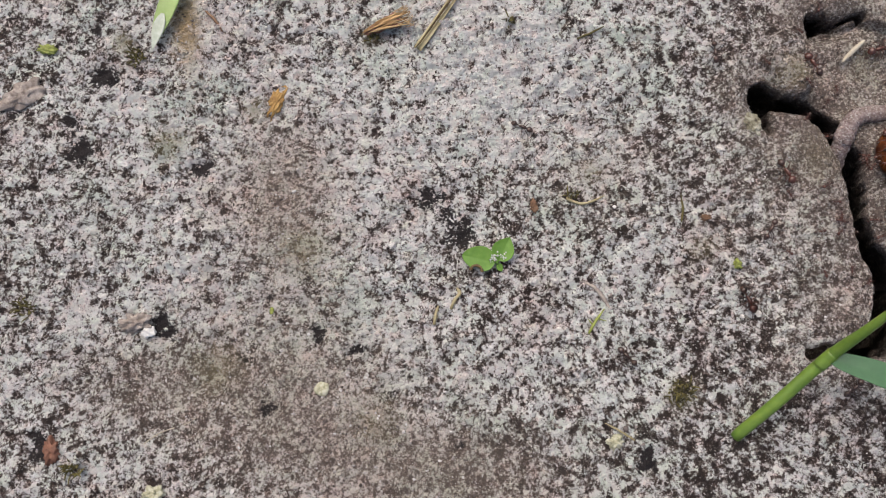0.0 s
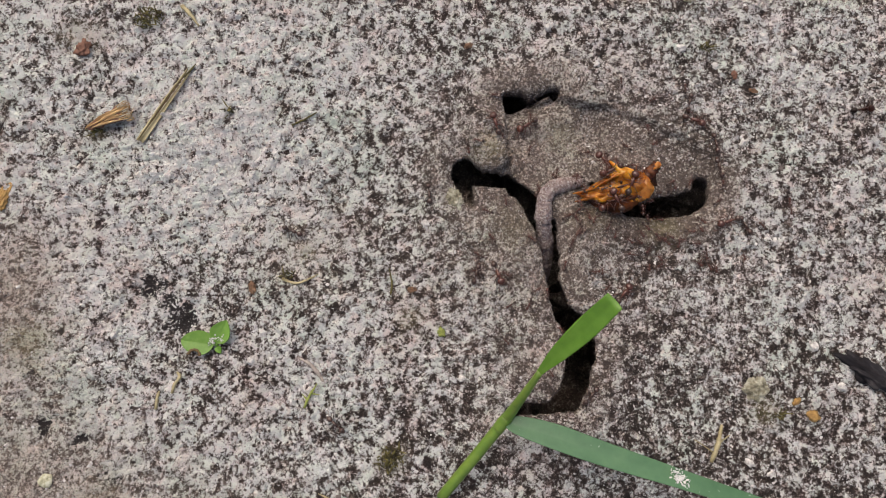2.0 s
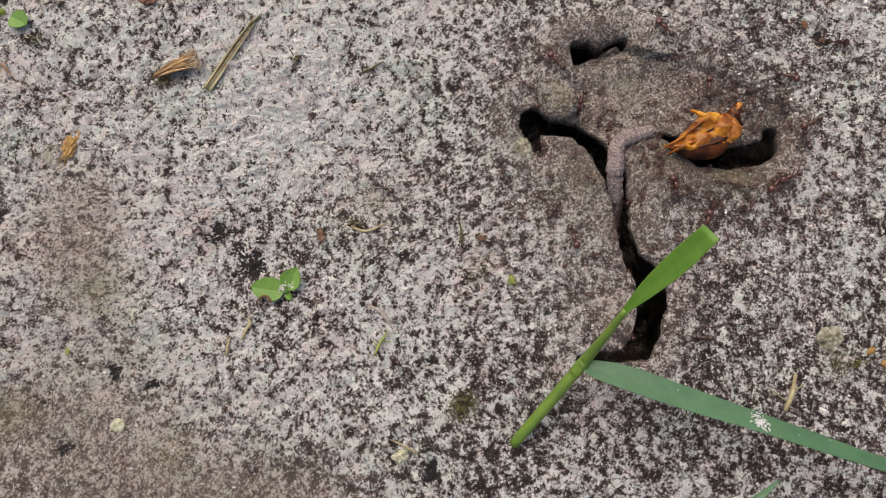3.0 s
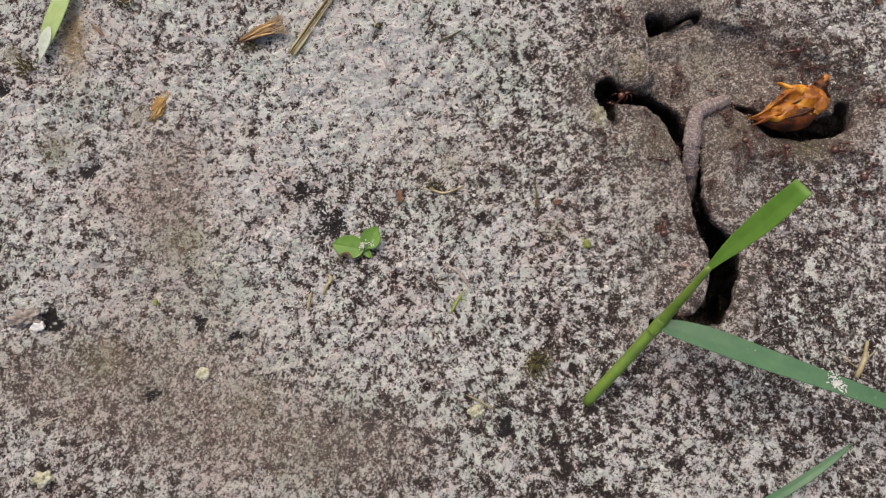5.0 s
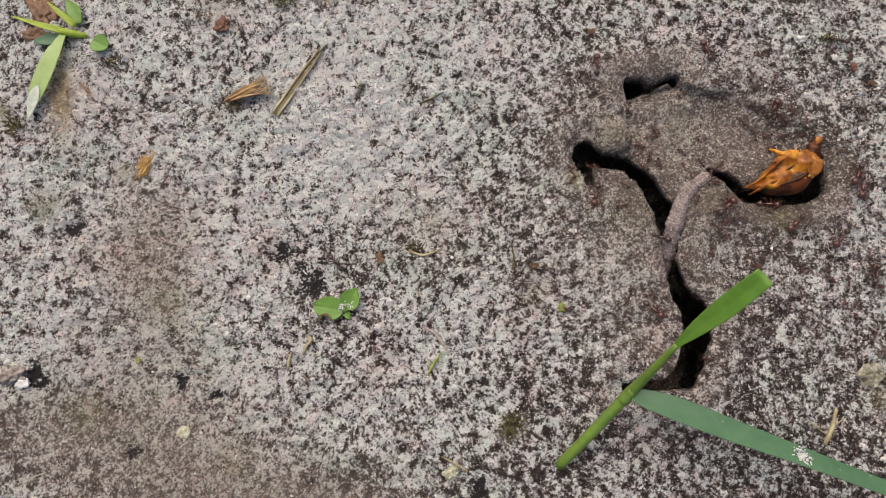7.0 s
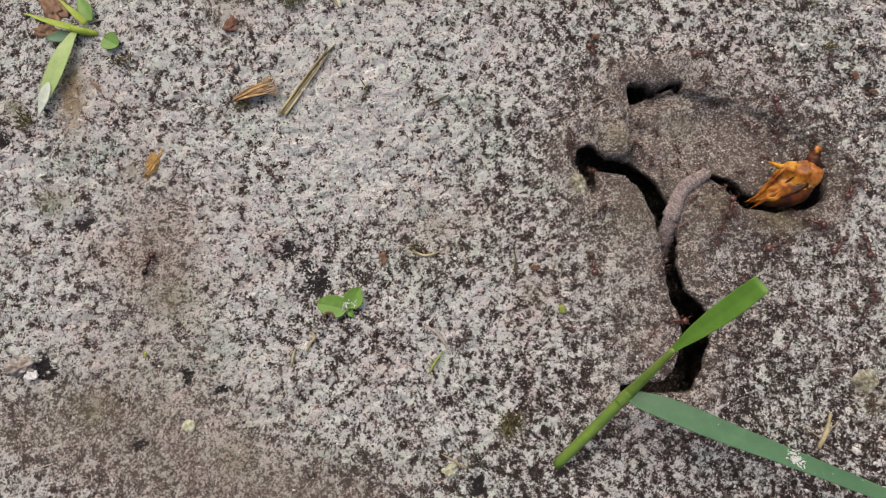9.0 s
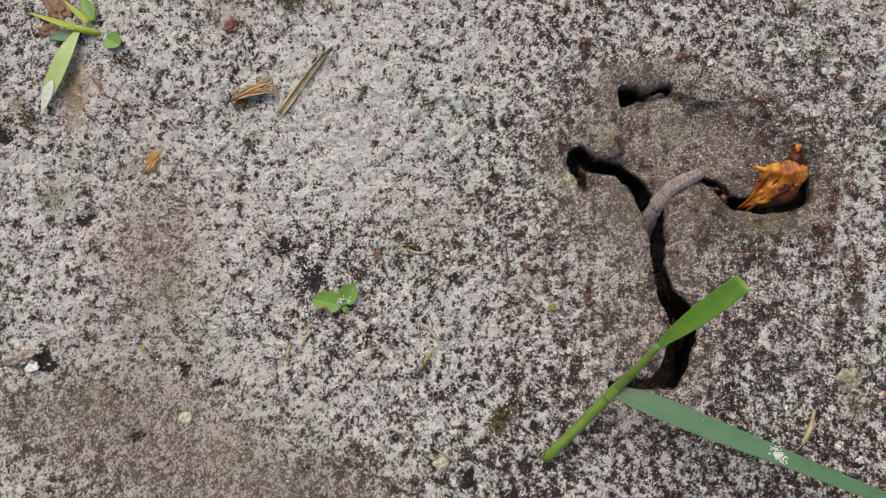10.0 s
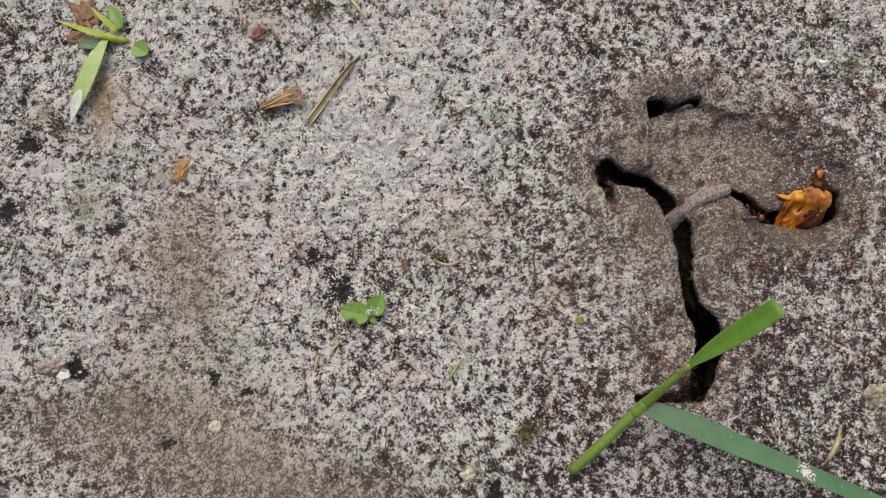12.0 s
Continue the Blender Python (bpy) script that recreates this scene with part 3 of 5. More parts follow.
# ---- grass shoot growing beside the galleries ----
def grass_shoot():
    ob = thing("grass_shoot", 38.0, -32.1, ground_z(38, -32.1), "green grass shoot with one cut blade and one long blue-green leaf", "grass")
    base = ob.matrix_world.translation / MM

    def local(*rows):
        return [(x - base.x, y - base.y, z - base.z, r) for x, y, z, r in rows]

    part("stem", tube(local((37.6, -32.6, -0.6, 0.95), (42.5, -26.6, 4.2, 0.98), (48.3, -19.5, 9.0, 0.95), (50.8, -15.4, 15.5, 0.72), (52.9, -11.6, 21.8, 0.5)), 26, 12), M_STEM, ob)
    part("leaf_collar", tube(local((47.4, -20.7, 8.2, 1.02), (48.3, -19.5, 9.1, 1.05), (48.9, -18.7, 9.9, 1.0)), 8, 12), M_STEM, ob, "pale green leaf joint")
    part("cut_blade", ribbon(local((51.6, -13.8, 18.4, 0.3), (52.9, -11.6, 21.8, 0.5), (55.3, -8.9, 25.8, 1.25), (58.4, -5.8, 30.3, 1.62), (61.7, -2.5, 34.4, 1.42)),
                             (-0.4, -0.1, 1), 26, 0.14, 0.14, 7), M_BLADE, ob, "bright green blade cut off square")
    leaf = part("leaf_blade", ribbon(local((48.3, -19.4, 9.2, 0.5), (50.4, -20.1, 9.9, 1.5), (56.0, -22.0, 10.6, 2.05), (64.0, -25.1, 11.0, 1.95), (75.9, -29.4, 10.8, 1.55),
                                           (90.0, -34.6, 9.4, 1.25), (104.0, -39.6, 6.4, 1.0), (119.0, -45.0, 0.6, 0.25)), (0.1, 0.25, 1), 48, 0.18, 0.22, 8), M_BLUELEAF, ob,
                "dull blue-green blade with dusty marks")
    rng = random.Random(4)
    bm = bmesh.new()
    for k in range(170):
        u, v = rng.gauss(0, 0.65), rng.gauss(0, 0.62)
        s = rng.uniform(0.05, 0.17)
        lump(s, s, s * 0.8, k, 0.3, 1.5, 1, bm, (75.9 + u - base.x, -29.2 - 0.36 * u + v - base.y, 11.15 - base.z + 0.1 * rng.random()))
    part("dust_patch", bm, M_WHITE, leaf, "white powdery patch")
    bm = bmesh.new()
    for k in range(34):
        u, v = rng.uniform(0, 4.2), rng.gauss(0, 0.25)
        s = rng.uniform(0.05, 0.12)
        lump(s, s, s, k, 0.3, 1.5, 1, bm, (50.6 + u - base.x, -20.6 - 0.42 * u + v - base.y - 0.5, 10.25 - base.z + 0.2 * u / 4))
    part("dust_grains", bm, M_WHITE, leaf, "white dusty specks")
    return ob


grass_shoot()


def small_blade():
    x, y = 66.4, -50.2
    ob = thing("grass_sprout", x, y, ground_z(x, y), "short blue-green grass blade rising from the soil", "grass")
    part("blade", ribbon([(0, 0, -0.5, 0.5), (3.6, 2.4, 1.6, 0.75), (8.2, 5.6, 2.9, 0.75), (12.4, 8.4, 3.0, 0.55), (15.8, 10.6, 2.4, 0.1)], (-0.2, 0.3, 1), 18, 0.14, 0.25, 4), M_BLUELEAF, ob)


small_blade()


# ---- seedling with two leaves ----
def round_leaf(length, width, point, cup, seed, bite=None):
    """A rounded leaf from the origin along +x, slightly cupped, with an optional gnawed notch (x, y, radius)."""
    bm = bmesh.new()
    n, m = 18, 12
    grid = {}
    for i in range(n + 1):
        t = i / n
        w = width * math.sin(math.pi * min(1, t ** 0.8)) ** (0.62 if t < 0.5 else point)
        for j in range(-m, m + 1):
            u = j / m
            x, y = t * length, u * max(w, 0.03)
            if bite:
                d = math.hypot(x - bite[0], y - bite[1])
                if d < bite[2]:
                    k = bite[2] / max(d, 1e-3)
                    x, y = bite[0] + (x - bite[0]) * k * 0.98, bite[1] + (y - bite[1]) * k * 0.98
            z = cup * (u * u * w / width - 0.3 * (t - 0.5) ** 2) + 0.06 * noise.noise(Vector((x * 1.2, y * 1.2, seed))) - 0.10 * math.exp(-(u * 7) ** 2)
            grid[i, j] = (bm.verts.new((x, y, z)), bm.verts.new((x, y, z - 0.2)))
    for i in range(n):
        for j in range(-m, m):
            a, b, c, d = grid[i, j], grid[i + 1, j], grid[i + 1, j + 1], grid[i, j + 1]
            bm.faces.new((a[0], b[0], c[0], d[0]))
            bm.faces.new((d[1], c[1], b[1], a[1]))
    for i in range(n):
        for j, flip in ((-m, 1), (m, -1)):
            a, b = grid[i, j], grid[i + 1, j]
            bm.faces.new((a[0], a[1], b[1], b[0])[::flip])
    bmesh.ops.remove_doubles(bm, verts=bm.verts, dist=0.002)
    return bm


def seedling():
    z = ground_z(-2.2, -4.6)
    ob = thing("seedling", -2.2, -4.6, z, "small green seedling with two rounded leaves dusted white", "seedling")
    one = part("leaf", round_leaf(5.8, 2.2, 0.55, 0.5, 1, (2.9, 2.3, 1.0)), M_SEEDLING, ob, "leaf gnawed brown at its edge")
    settle(one, -0.2, -0.1, 1.1, 4, -6, 169)
    rng = random.Random(7)
    bm = bmesh.new()
    for k in range(16):
        a = math.pi * (1.05 + 0.9 * k / 15)
        lump(rng.uniform(0.2, 0.42), rng.uniform(0.18, 0.34), 0.14, k, 0.5, 1.4, 1, bm, (2.9 + 0.98 * math.cos(a), 2.3 + 0.98 * math.sin(a), 0.42))
    part("withered_edge", bm, M_BITE, one, "brown withered rim")
    two = part("leaf", round_leaf(4.5, 1.95, 0.85, 0.6, 2), M_SEEDLING, ob)
    settle(two, 0.4, 0.2, 1.1, -6, -8, 66)
    three = part("leaf_bud", round_leaf(1.5, 0.6, 0.8, 0.3, 3), M_SEEDLING, ob)
    settle(three, 0.3, -0.3, 0.7, 0, -8, -60)
    part("stem", tube([(0.1, 0, -0.8, 0.3), (0.15, 0, 0.3, 0.35), (0.2, 0.0, 1.0, 0.3)], 6, 8), M_SEEDLING, ob)
    rng = random.Random(8)
    bm = bmesh.new()
    for k in range(60):
        s = rng.uniform(0.07, 0.16)
        if k < 25:
            at = (rng.gauss(-0.5, 0.35), rng.gauss(0.6, 0.4), 1.35)
        else:
            at = (rng.gauss(1.3, 0.7), rng.gauss(1.0, 0.4), 1.4 + 0.1 * rng.random())
        lump(s, s, s * 0.8, k, 0.3, 1.5, 1, bm, at)
    part("dust_grains", bm, M_WHITE, ob, "white grains on the leaves")


seedling()


# ---- lime-green weed with its litter ----
def weed():
    x, y = -60.2, 50.7
    z = ground_z(x, y)
    ob = thing("weed", x, y, z, "lime-green sprouting weed with a pale-tipped drooping leaf", "weed")
    part("stem", tube([(3.8, 0.6, -0.2, 0.5), (1.5, 0.6, 0.9, 0.75), (-1.0, 0.9, 1.5, 0.7)], 8, 10), M_LIME, ob)
    part("spike_leaf", ribbon([(-0.5, 0.9, 1.6, 0.75), (-4.0, 1.6, 2.2, 0.65), (-10.4, 3.6, 2.6, 0.12)], (0, 0.2, 1), 14, 0.2, 0.4, 4), M_LIME, ob)
    part("spike_leaf", ribbon([(1.8, 2.2, 1.0, 0.7), (-0.6, 4.2, 2.0, 0.6), (-3.4, 6.6, 2.6, 0.12)], (0.2, 0.1, 1), 12, 0.2, 0.4, 4), M_LIME, ob)
    leaf = part("drooping_leaf", ribbon([(-0.2, 0.2, 1.4, 0.6), (-1.8, -5.0, 2.0, 1.6), (-3.4, -10.2, 1.9, 1.7), (-4.8, -14.2, 1.4, 1.1), (-5.8, -17.4, 0.8, 0.1)], (0.1, 0.1, 1), 30, 0.14, 0.12, 6, 0.06),
                M_PALELEAF, ob, "long drooping green leaf")
    part("pale_tip", ribbon([(-3.9, -11.0, 2.0, 0.3), (-4.3, -12.6, 1.85, 1.0), (-4.8, -14.4, 1.6, 1.05), (-5.3, -16.0, 1.25, 0.6), (-5.8, -17.6, 0.9, 0.06)], (0.1, 0.1, 1), 18, 0.08, 0.12, 4, 0.05), M_DRYTIP, leaf, "dried white leaf tip")
    part("under_leaf", ribbon([(-0.6, -0.2, 0.6, 0.8), (-3.5, -0.6, 0.7, 1.3), (-6.5, -0.8, 0.5, 0.3)], (0, 0, 1), 12, 0.16, 0.2, 4), M_BLUELEAF, ob, "dark green lower leaf")
    part("side_leaf", ribbon([(2.5, 3.0, 0.5, 0.4), (1.2, 5.4, 0.9, 1.5), (-0.6, 8.0, 0.8, 0.3)], (0, 0, 1), 12, 0.16, 0.2, 4), M_SEEDLING, ob)
    r = part("round_leaf", round_leaf(3.8, 1.9, 0.5, 0.4, 5), M_SEEDLING, ob)
    settle(r, 5.6, -0.8, 0.9, 0, -4, -28)


weed()


def litter(name, label, category, x, y, rx, ry, rz, material, seed, rough=0.35, freq=1.3, turn=0.0, sink=0.35, subdiv=3, tilt=0.0):
    """A small lump of debris resting on the soil."""
    ob = part(name, lump(rx, ry, rz, seed, rough, freq, subdiv), material)
    settle(ob, x, y, ground_z(x, y) + rz * (1 - sink), tilt, 0, turn)
    return tagged(ob, label, category)


litter("leaf_litter", "brown crumpled leaf fragment beside the weed", "leaf litter", -66.4, 56.8, 2.4, 3.4, 0.6, M_LITTER, 3, 0.75, 2.1, 25, 0.45, 4)
litter("leaf_litter", "brown crumpled leaf fragment beside the weed", "leaf litter", -67.2, 51.8, 2.1, 1.5, 0.5, M_LITTER, 5, 0.75, 2.1, 10, 0.45, 4)


# ---- wood chip, straw, flakes, twigs ----
def wood_chip():
    x, y = -22.8, 38.9
    ob = thing("wood_chip", x, y, ground_z(x, y) + 0.75, "splintered orange-brown wood chip lying on the soil", "wood chip", rz=19)
    bm = spindle([(-4.6, -0.3, 0, 0.15, 0.1), (-2.8, -0.2, 0.1, 0.8, 0.35), (0.0, 0, 0.15, 1.2, 0.5), (2.4, 0.1, 0.2, 1.45, 0.6), (3.8, 0, 0.2, 1.2, 0.5), (4.2, 0, 0.2, 0.7, 0.3)], 16, 30)
    for v in bm.verts:
        k = 0.5 * noise.noise(Vector((v.co.x * 0.6, v.co.y * 2.4, v.co.z * 2.4)))
        v.co += Vector((0.3 * k, k, k))
    part("core", bm, M_BARK, ob)
    rng = random.Random(3)
    for k in range(20):
        b, w = rng.uniform(-1.3, 1.3), rng.uniform(0.12, 0.26)
        a = rng.uniform(-5.0, -1.0)
        e = rng.uniform(1.6, 4.6)
        h = 0.75 - 0.3 * abs(b) + rng.uniform(-0.1, 0.3)
        part("splinter", tube([(a, b * 0.3 - 0.3, 0.2, 0.05), ((a + e) / 2, b * 0.75, h, w), (e, b * 1.1, h + rng.uniform(-0.2, 0.25), 0.08)], 8, 5, uneven=0.7), M_CHIP, ob)
    for k in range(60):
        b, c = rng.uniform(-1.6, 1.6), rng.uniform(0.2, 1.5)
        part("fibre", tube([(2.2 + rng.uniform(-0.6, 1.2), b, c * 0.6, 0.1), (3.4 + rng.uniform(-0.3, 0.9), b * 1.15 + rng.gauss(0, 0.3), c, 0.09), (4.2 + rng.gauss(0, 0.4), b * 1.25 + rng.gauss(0, 0.5), c + rng.gauss(0, 0.3), 0.03)], 5, 4), M_CHIP if k % 3 else M_ROOT, ob)


wood_chip()


def straw():
    ob = thing("straw", -17.2, 34.6, ground_z(-17.2, 34.6), "split dry yellow straw lying on the soil", "straw")
    part("stalk", ribbon([(0.2, -0.4, 0.5, 0.5), (2.8, 3.4, 0.7, 0.44), (5.8, 8.1, 0.7, 0.28), (8.5, 12.3, 0.7, 0.16), (9.8, 14.6, 0.6, 0.07)], (0.5, -0.2, 1), 24, 0.3, 0.5, 4, 0.05), M_STRAW, ob)
    part("stalk", ribbon([(-0.5, -0.1, 0.7, 0.24), (2.1, 3.8, 1.0, 0.22), (5.1, 8.6, 1.0, 0.17), (7.9, 12.7, 0.9, 0.12), (8.8, 14.4, 0.7, 0.06)], (-0.5, 0.2, 1), 24, 0.3, 0.4, 3, 0.05), M_STRAW, ob, "split-off straw edge")
    # a solid dark strip stands in for the shade in the split
    part("shade_strip", tube([(0.2, 0.4, 0.5, 0.12), (2.5, 4.0, 0.8, 0.14), (5.5, 8.6, 0.8, 0.12), (8.2, 12.7, 0.7, 0.06)], 14, 6), M_BITE, ob, "dark strip for the shade in the straw's split")
    part("frayed_end", tube([(8.0, 12.2, 0.9, 0.15), (9.4, 13.8, 0.8, 0.2), (10.2, 15.0, 0.6, 0.06)], 8, 6, uneven=0.6), M_MOSS, ob, "mossy frayed end")


straw()
litter("ochre_flake", "ochre crumbly plant flake on the soil", "flake", -42.6, 24.0, 1.2, 2.9, 0.5, M_OCHRE, 11, 0.5, 3.6, -22, 0.62, 5)
litter("seed_husk", "small red-brown seed husk on the soil", "husk", -28.9, 53.6, 1.2, 1.6, 0.8, M_BARK, 12, 0.6, 2.2, -20, 0.45, 4)
litter("seed_husk", "ochre seed husk on the soil", "husk", 4.2, 5.6, 0.6, 1.1, 0.45, M_LITTER, 13, 0.6, 2.2, 8, 0.45, 4)
litter("yellow_scale", "pale yellow leaf scale on the soil", "leaf scale", -31.4, -27.0, 1.35, 1.2, 0.3, M_CHALK, 14, 0.2, 1.2, 15)
litter("lichen_lump", "pale greenish lichen lump beside the gallery", "lichen", 41.9, 20.7, 1.4, 2.0, 0.6, M_LICHEN, 15, 0.45, 3.2, 20, 0.9, 5)
litter("lichen_lump", "pale yellowish lichen lump on the soil", "lichen", 95.4, -16.2, 2.3, 2.2, 0.8, M_LICHEN, 16, 0.3, 1.8, 0, 0.9, 5)
litter("amber_husk", "orange-brown seed husk on the soil", "husk", 104.3, -21.3, 1.2, 0.95, 0.5, M_OCHRE, 17, 0.45, 1.7, -25, 0.5)
litter("ochre_flake", "small ochre flake on the soil", "flake", 101.8, -18.7, 0.9, 0.5, 0.35, M_OCHRE, 18, 0.4, 1.4, 35)
litter("soil_clod", "white and tan soil clod at a dark pit", "clod", -64.8, -16.8, 2.5, 1.4, 0.9, M_CLOD, 19, 0.7, 2.0, 10, 0.6, 4)
litter("chalk_crumb", "chalky white crumb at a dark pit", "crumb", -62.4, -18.3, 1.2, 1.0, 0.7, M_WHITE, 20, 0.4, 1.6, 0, 0.55, 4)
litter("charred_flake", "black charred wood flake half buried", "flake", 116.2, -14.6, 5.6, 1.7, 0.7, M_CHAR, 22, 0.8, 1.9, -37, 0.68, 4)
litter("rust_crumb", "red-brown crumb on the soil", "crumb", 33.6, 4.0, 0.75, 0.5, 0.4, M_LITTER, 23, 0.7, 2.4, 0, 0.45, 4)
litter("green_scale", "yellow-green plant scale on the soil", "leaf scale", 38.6, -3.9, 0.55, 0.75, 0.3, M_LIMEMOSS, 25, 0.8, 2.6, 10, 0.4, 4)
litter("green_scale", "yellow-green plant scale on the soil", "leaf scale", -41.0, -14.0, 0.4, 0.6, 0.25, M_LIMEMOSS, 26, 0.4, 1.6, 0)


litter("soil_flake", "grey raised soil flake over a hollow with painted shadow", "clod", -90.6, 24.4, 4.2, 2.0, 0.7, M_CLOD, 27, 0.6, 1.6, 28, 0.35, 4, 14)
litter("bark_crumb", "red-brown bark crumb in a dark pit", "crumb", -76.9, -38.8, 1.3, 1.9, 0.9, M_BARK, 28, 0.7, 2.2, 15, 0.4, 4)
litter("green_scale", "bright yellow-green moss scale on the soil", "leaf scale", -86.7, 33.6, 1.7, 0.8, 0.4, M_LIMEMOSS, 29, 0.7, 2.4, -5, 0.3, 4)
litter("yellow_scale", "pale yellow leaf scale on the soil", "leaf scale", 91.0, 60.8, 1.3, 0.9, 0.3, M_LICHEN, 30, 0.5, 2.0, 10, 0.4)


litter("chalk_crumb", "chalky white crumb on the soil", "crumb", -59.0, -45.2, 1.7, 1.2, 0.6, M_CHALK, 36, 0.6, 2.0, 10, 0.55, 4)
litter("leaf_crumb", "dark red leaf crumb on the soil", "leaf litter", 30.7, 64.2, 1.3, 1.7, 0.4, M_BARK, 31, 0.8, 2.0, 30, 0.4, 4)
litter("rust_crumb", "orange-brown crumb on the soil", "crumb", 46.1, 51.7, 0.8, 0.45, 0.3, M_LITTER, 32, 0.7, 2.2, 15, 0.45, 4)
litter("rust_crumb", "orange-brown crumb on the soil", "crumb", 101.5, 40.7, 0.8, 0.35, 0.3, M_LITTER, 33, 0.7, 2.2, -20, 0.45, 4)
litter("rust_crumb", "red-brown crumb on the soil", "crumb", 98.2, 44.2, 0.5, 0.8, 0.3, M_BARK, 34, 0.7, 2.2, 5, 0.45, 4)
litter("green_scale", "pale green plant crumb on the soil", "leaf scale", 17.9, -34.0, 1.2, 1.0, 0.35, M_CHALK, 35, 0.7, 2.4, 20, 0.4, 4)


def moss_tuft(x, y, spread, count, seed, label="olive-brown moss tuft on the soil"):
    rng = random.Random(seed)
    bm = bmesh.new()
    for k in range(count):
        a, d = rng.uniform(0, 2 * math.pi), spread * math.sqrt(rng.random())
        px_, py_ = d * math.cos(a), 0.8 * d * math.sin(a)
        h = rng.uniform(0.5, 1.5)
        lx, ly = rng.gauss(0, 0.6), rng.gauss(0, 0.6)
        tube([(px_, py_, -0.3, 0.09), (px_ + lx * 0.5, py_ + ly * 0.5, h * 0.6, 0.14), (px_ + lx, py_ + ly, h, 0.04)], 5, 4, bm)
    ob = part("moss_tuft", bm, M_MOSS)
    settle(ob, x, y, ground_z(x, y) + 0.15)
    return tagged(ob, label, "moss", "moss tufts")


for spec in ((28.7, -25.7, 2.4, 60, 1), (-16.6, 59.6, 2.8, 70, 2), (-25.8, 37.0, 1.3, 24, 3), (-0.4, 39.8, 0.9, 18, 4), (-69.6, 32.2, 1.8, 44, 5), (-82.3, 53.9, 2.2, 34, 6),
             (-72.8, -41.4, 1.7, 40, 10), (-84.6, -14.6, 2.2, 40, 11), (92.7, 49.8, 1.2, 22, 12), (51.1, 68.0, 1.2, 20, 13), (98.6, -20.9, 0.9, 16, 7), (-50.2, 45.0, 1.4, 20, 8), (11.0, 7.6, 1.2, 18, 9)):
    moss_tuft(*spec)


def twig(label, rows, material, branch=None):
    x, y = rows[0][:2]
    ob = thing("twig", x, y, ground_z(x, y), label, "twig")
    z0 = ground_z(x, y)
    part("stalk", tube([(a - x, b - y, ground_z(a, b) - z0 + h - 0.25, 0.8 * r) for a, b, h, r in rows], 18, 7, uneven=0.6), material, ob)
    for extra in branch or ():
        part("side_shoot", tube([(a - x, b - y, ground_z(a, b) - z0 + h - 0.25, 0.8 * r) for a, b, h, r in extra], 8, 6, uneven=0.5), material, ob)


twig("thin pale dry twig on the soil", [(9.8, 7.0, 0.5, 0.35), (12.2, 6.0, 0.6, 0.3), (14.2, 6.4, 0.7, 0.28), (16.4, 7.6, 0.5, 0.12)], M_STRAW)
twig("tan forked plant stub on the soil", [(-12.6, -15.6, 0.3, 0.3), (-12.3, -13.6, 0.6, 0.38), (-12.0, -12.4, 0.4, 0.2)], M_STRAW)
twig("tan bent plant stub on the soil", [(-9.8, -12.9, 0.3, 0.3), (-9.2, -11.4, 0.7, 0.35), (-8.4, -10.2, 0.8, 0.45), (-8.9, -9.2, 0.5, 0.2)], M_STRAW)
twig("pale buried rootlet on the soil", [(12.6, -7.4, 0.2, 0.2), (14.8, -8.8, 0.15, 0.42), (16.6, -11.0, 0.1, 0.5), (17.4, -13.2, -0.1, 0.2)], M_CLOD)
twig("yellow-green moss shoot on the soil", [(13.7, -16.4, 0.3, 0.25), (14.8, -14.2, 0.9, 0.32), (16.2, -12.2, 0.9, 0.12)], M_LIMEMOSS,
     [[(14.4, -15.0, 0.7, 0.2), (13.4, -13.9, 1.0, 0.08)], [(15.0, -13.9, 0.9, 0.2), (16.6, -14.2, 1.1, 0.08)]])
twig("thin olive stalk on the soil", [(29.6, 3.2, 0.3, 0.18), (29.9, 5.4, 0.6, 0.25), (29.5, 8.2, 0.5, 0.1)], M_MOSS)
twig("yellow dry plant stub on the soil", [(85.6, -28.6, 0.4, 0.45), (86.8, -25.6, 0.9, 0.55), (88.0, -22.2, 0.7, 0.3)], M_STRAW,
     [[(86.9, -25.4, 0.8, 0.3), (89.4, -24.0, 0.8, 0.12)], [(86.2, -27.0, 0.6, 0.2), (83.0, -24.6, 0.5, 0.08)]])
twig("short dark stalk with yellow end", [(11.6, 36.4, 0.4, 0.2), (14.0, 37.6, 0.8, 0.25), (16.4, 38.8, 0.7, 0.12)], M_MOSS)
twig("dry brown stem fragment on the soil", [(-10.2, 62.2, 0.5, 0.5), (-8.4, 60.2, 0.7, 0.5), (-6.6, 57.6, 0.5, 0.2)], M_STRAW)
twig("curled brown stem fragment on the soil", [(-57.0, 41.2, 0.5, 0.2), (-55.2, 39.6, 0.8, 0.35), (-53.6, 37.4, 0.4, 0.15)], M_LITTER)
twig("fine pale root hair on the soil", [(-62.0, -37.6, 0.2, 0.12), (-58.6, -35.2, 0.4, 0.14), (-54.4, -33.6, 0.3, 0.1), (-52.6, -32.4, 0.2, 0.05)], M_ROOT)
twig("short green grass bit on the soil", [(-0.2, 65.2, 0.3, 0.3), (0.9, 66.6, 0.6, 0.42), (1.8, 68.4, 0.4, 0.15)], M_LIMEMOSS)
twig("thin grey grass bit on the soil", [(21.0, -33.6, 0.3, 0.2), (18.6, -32.2, 0.5, 0.25), (16.2, -31.0, 0.3, 0.1)], M_STRAW)


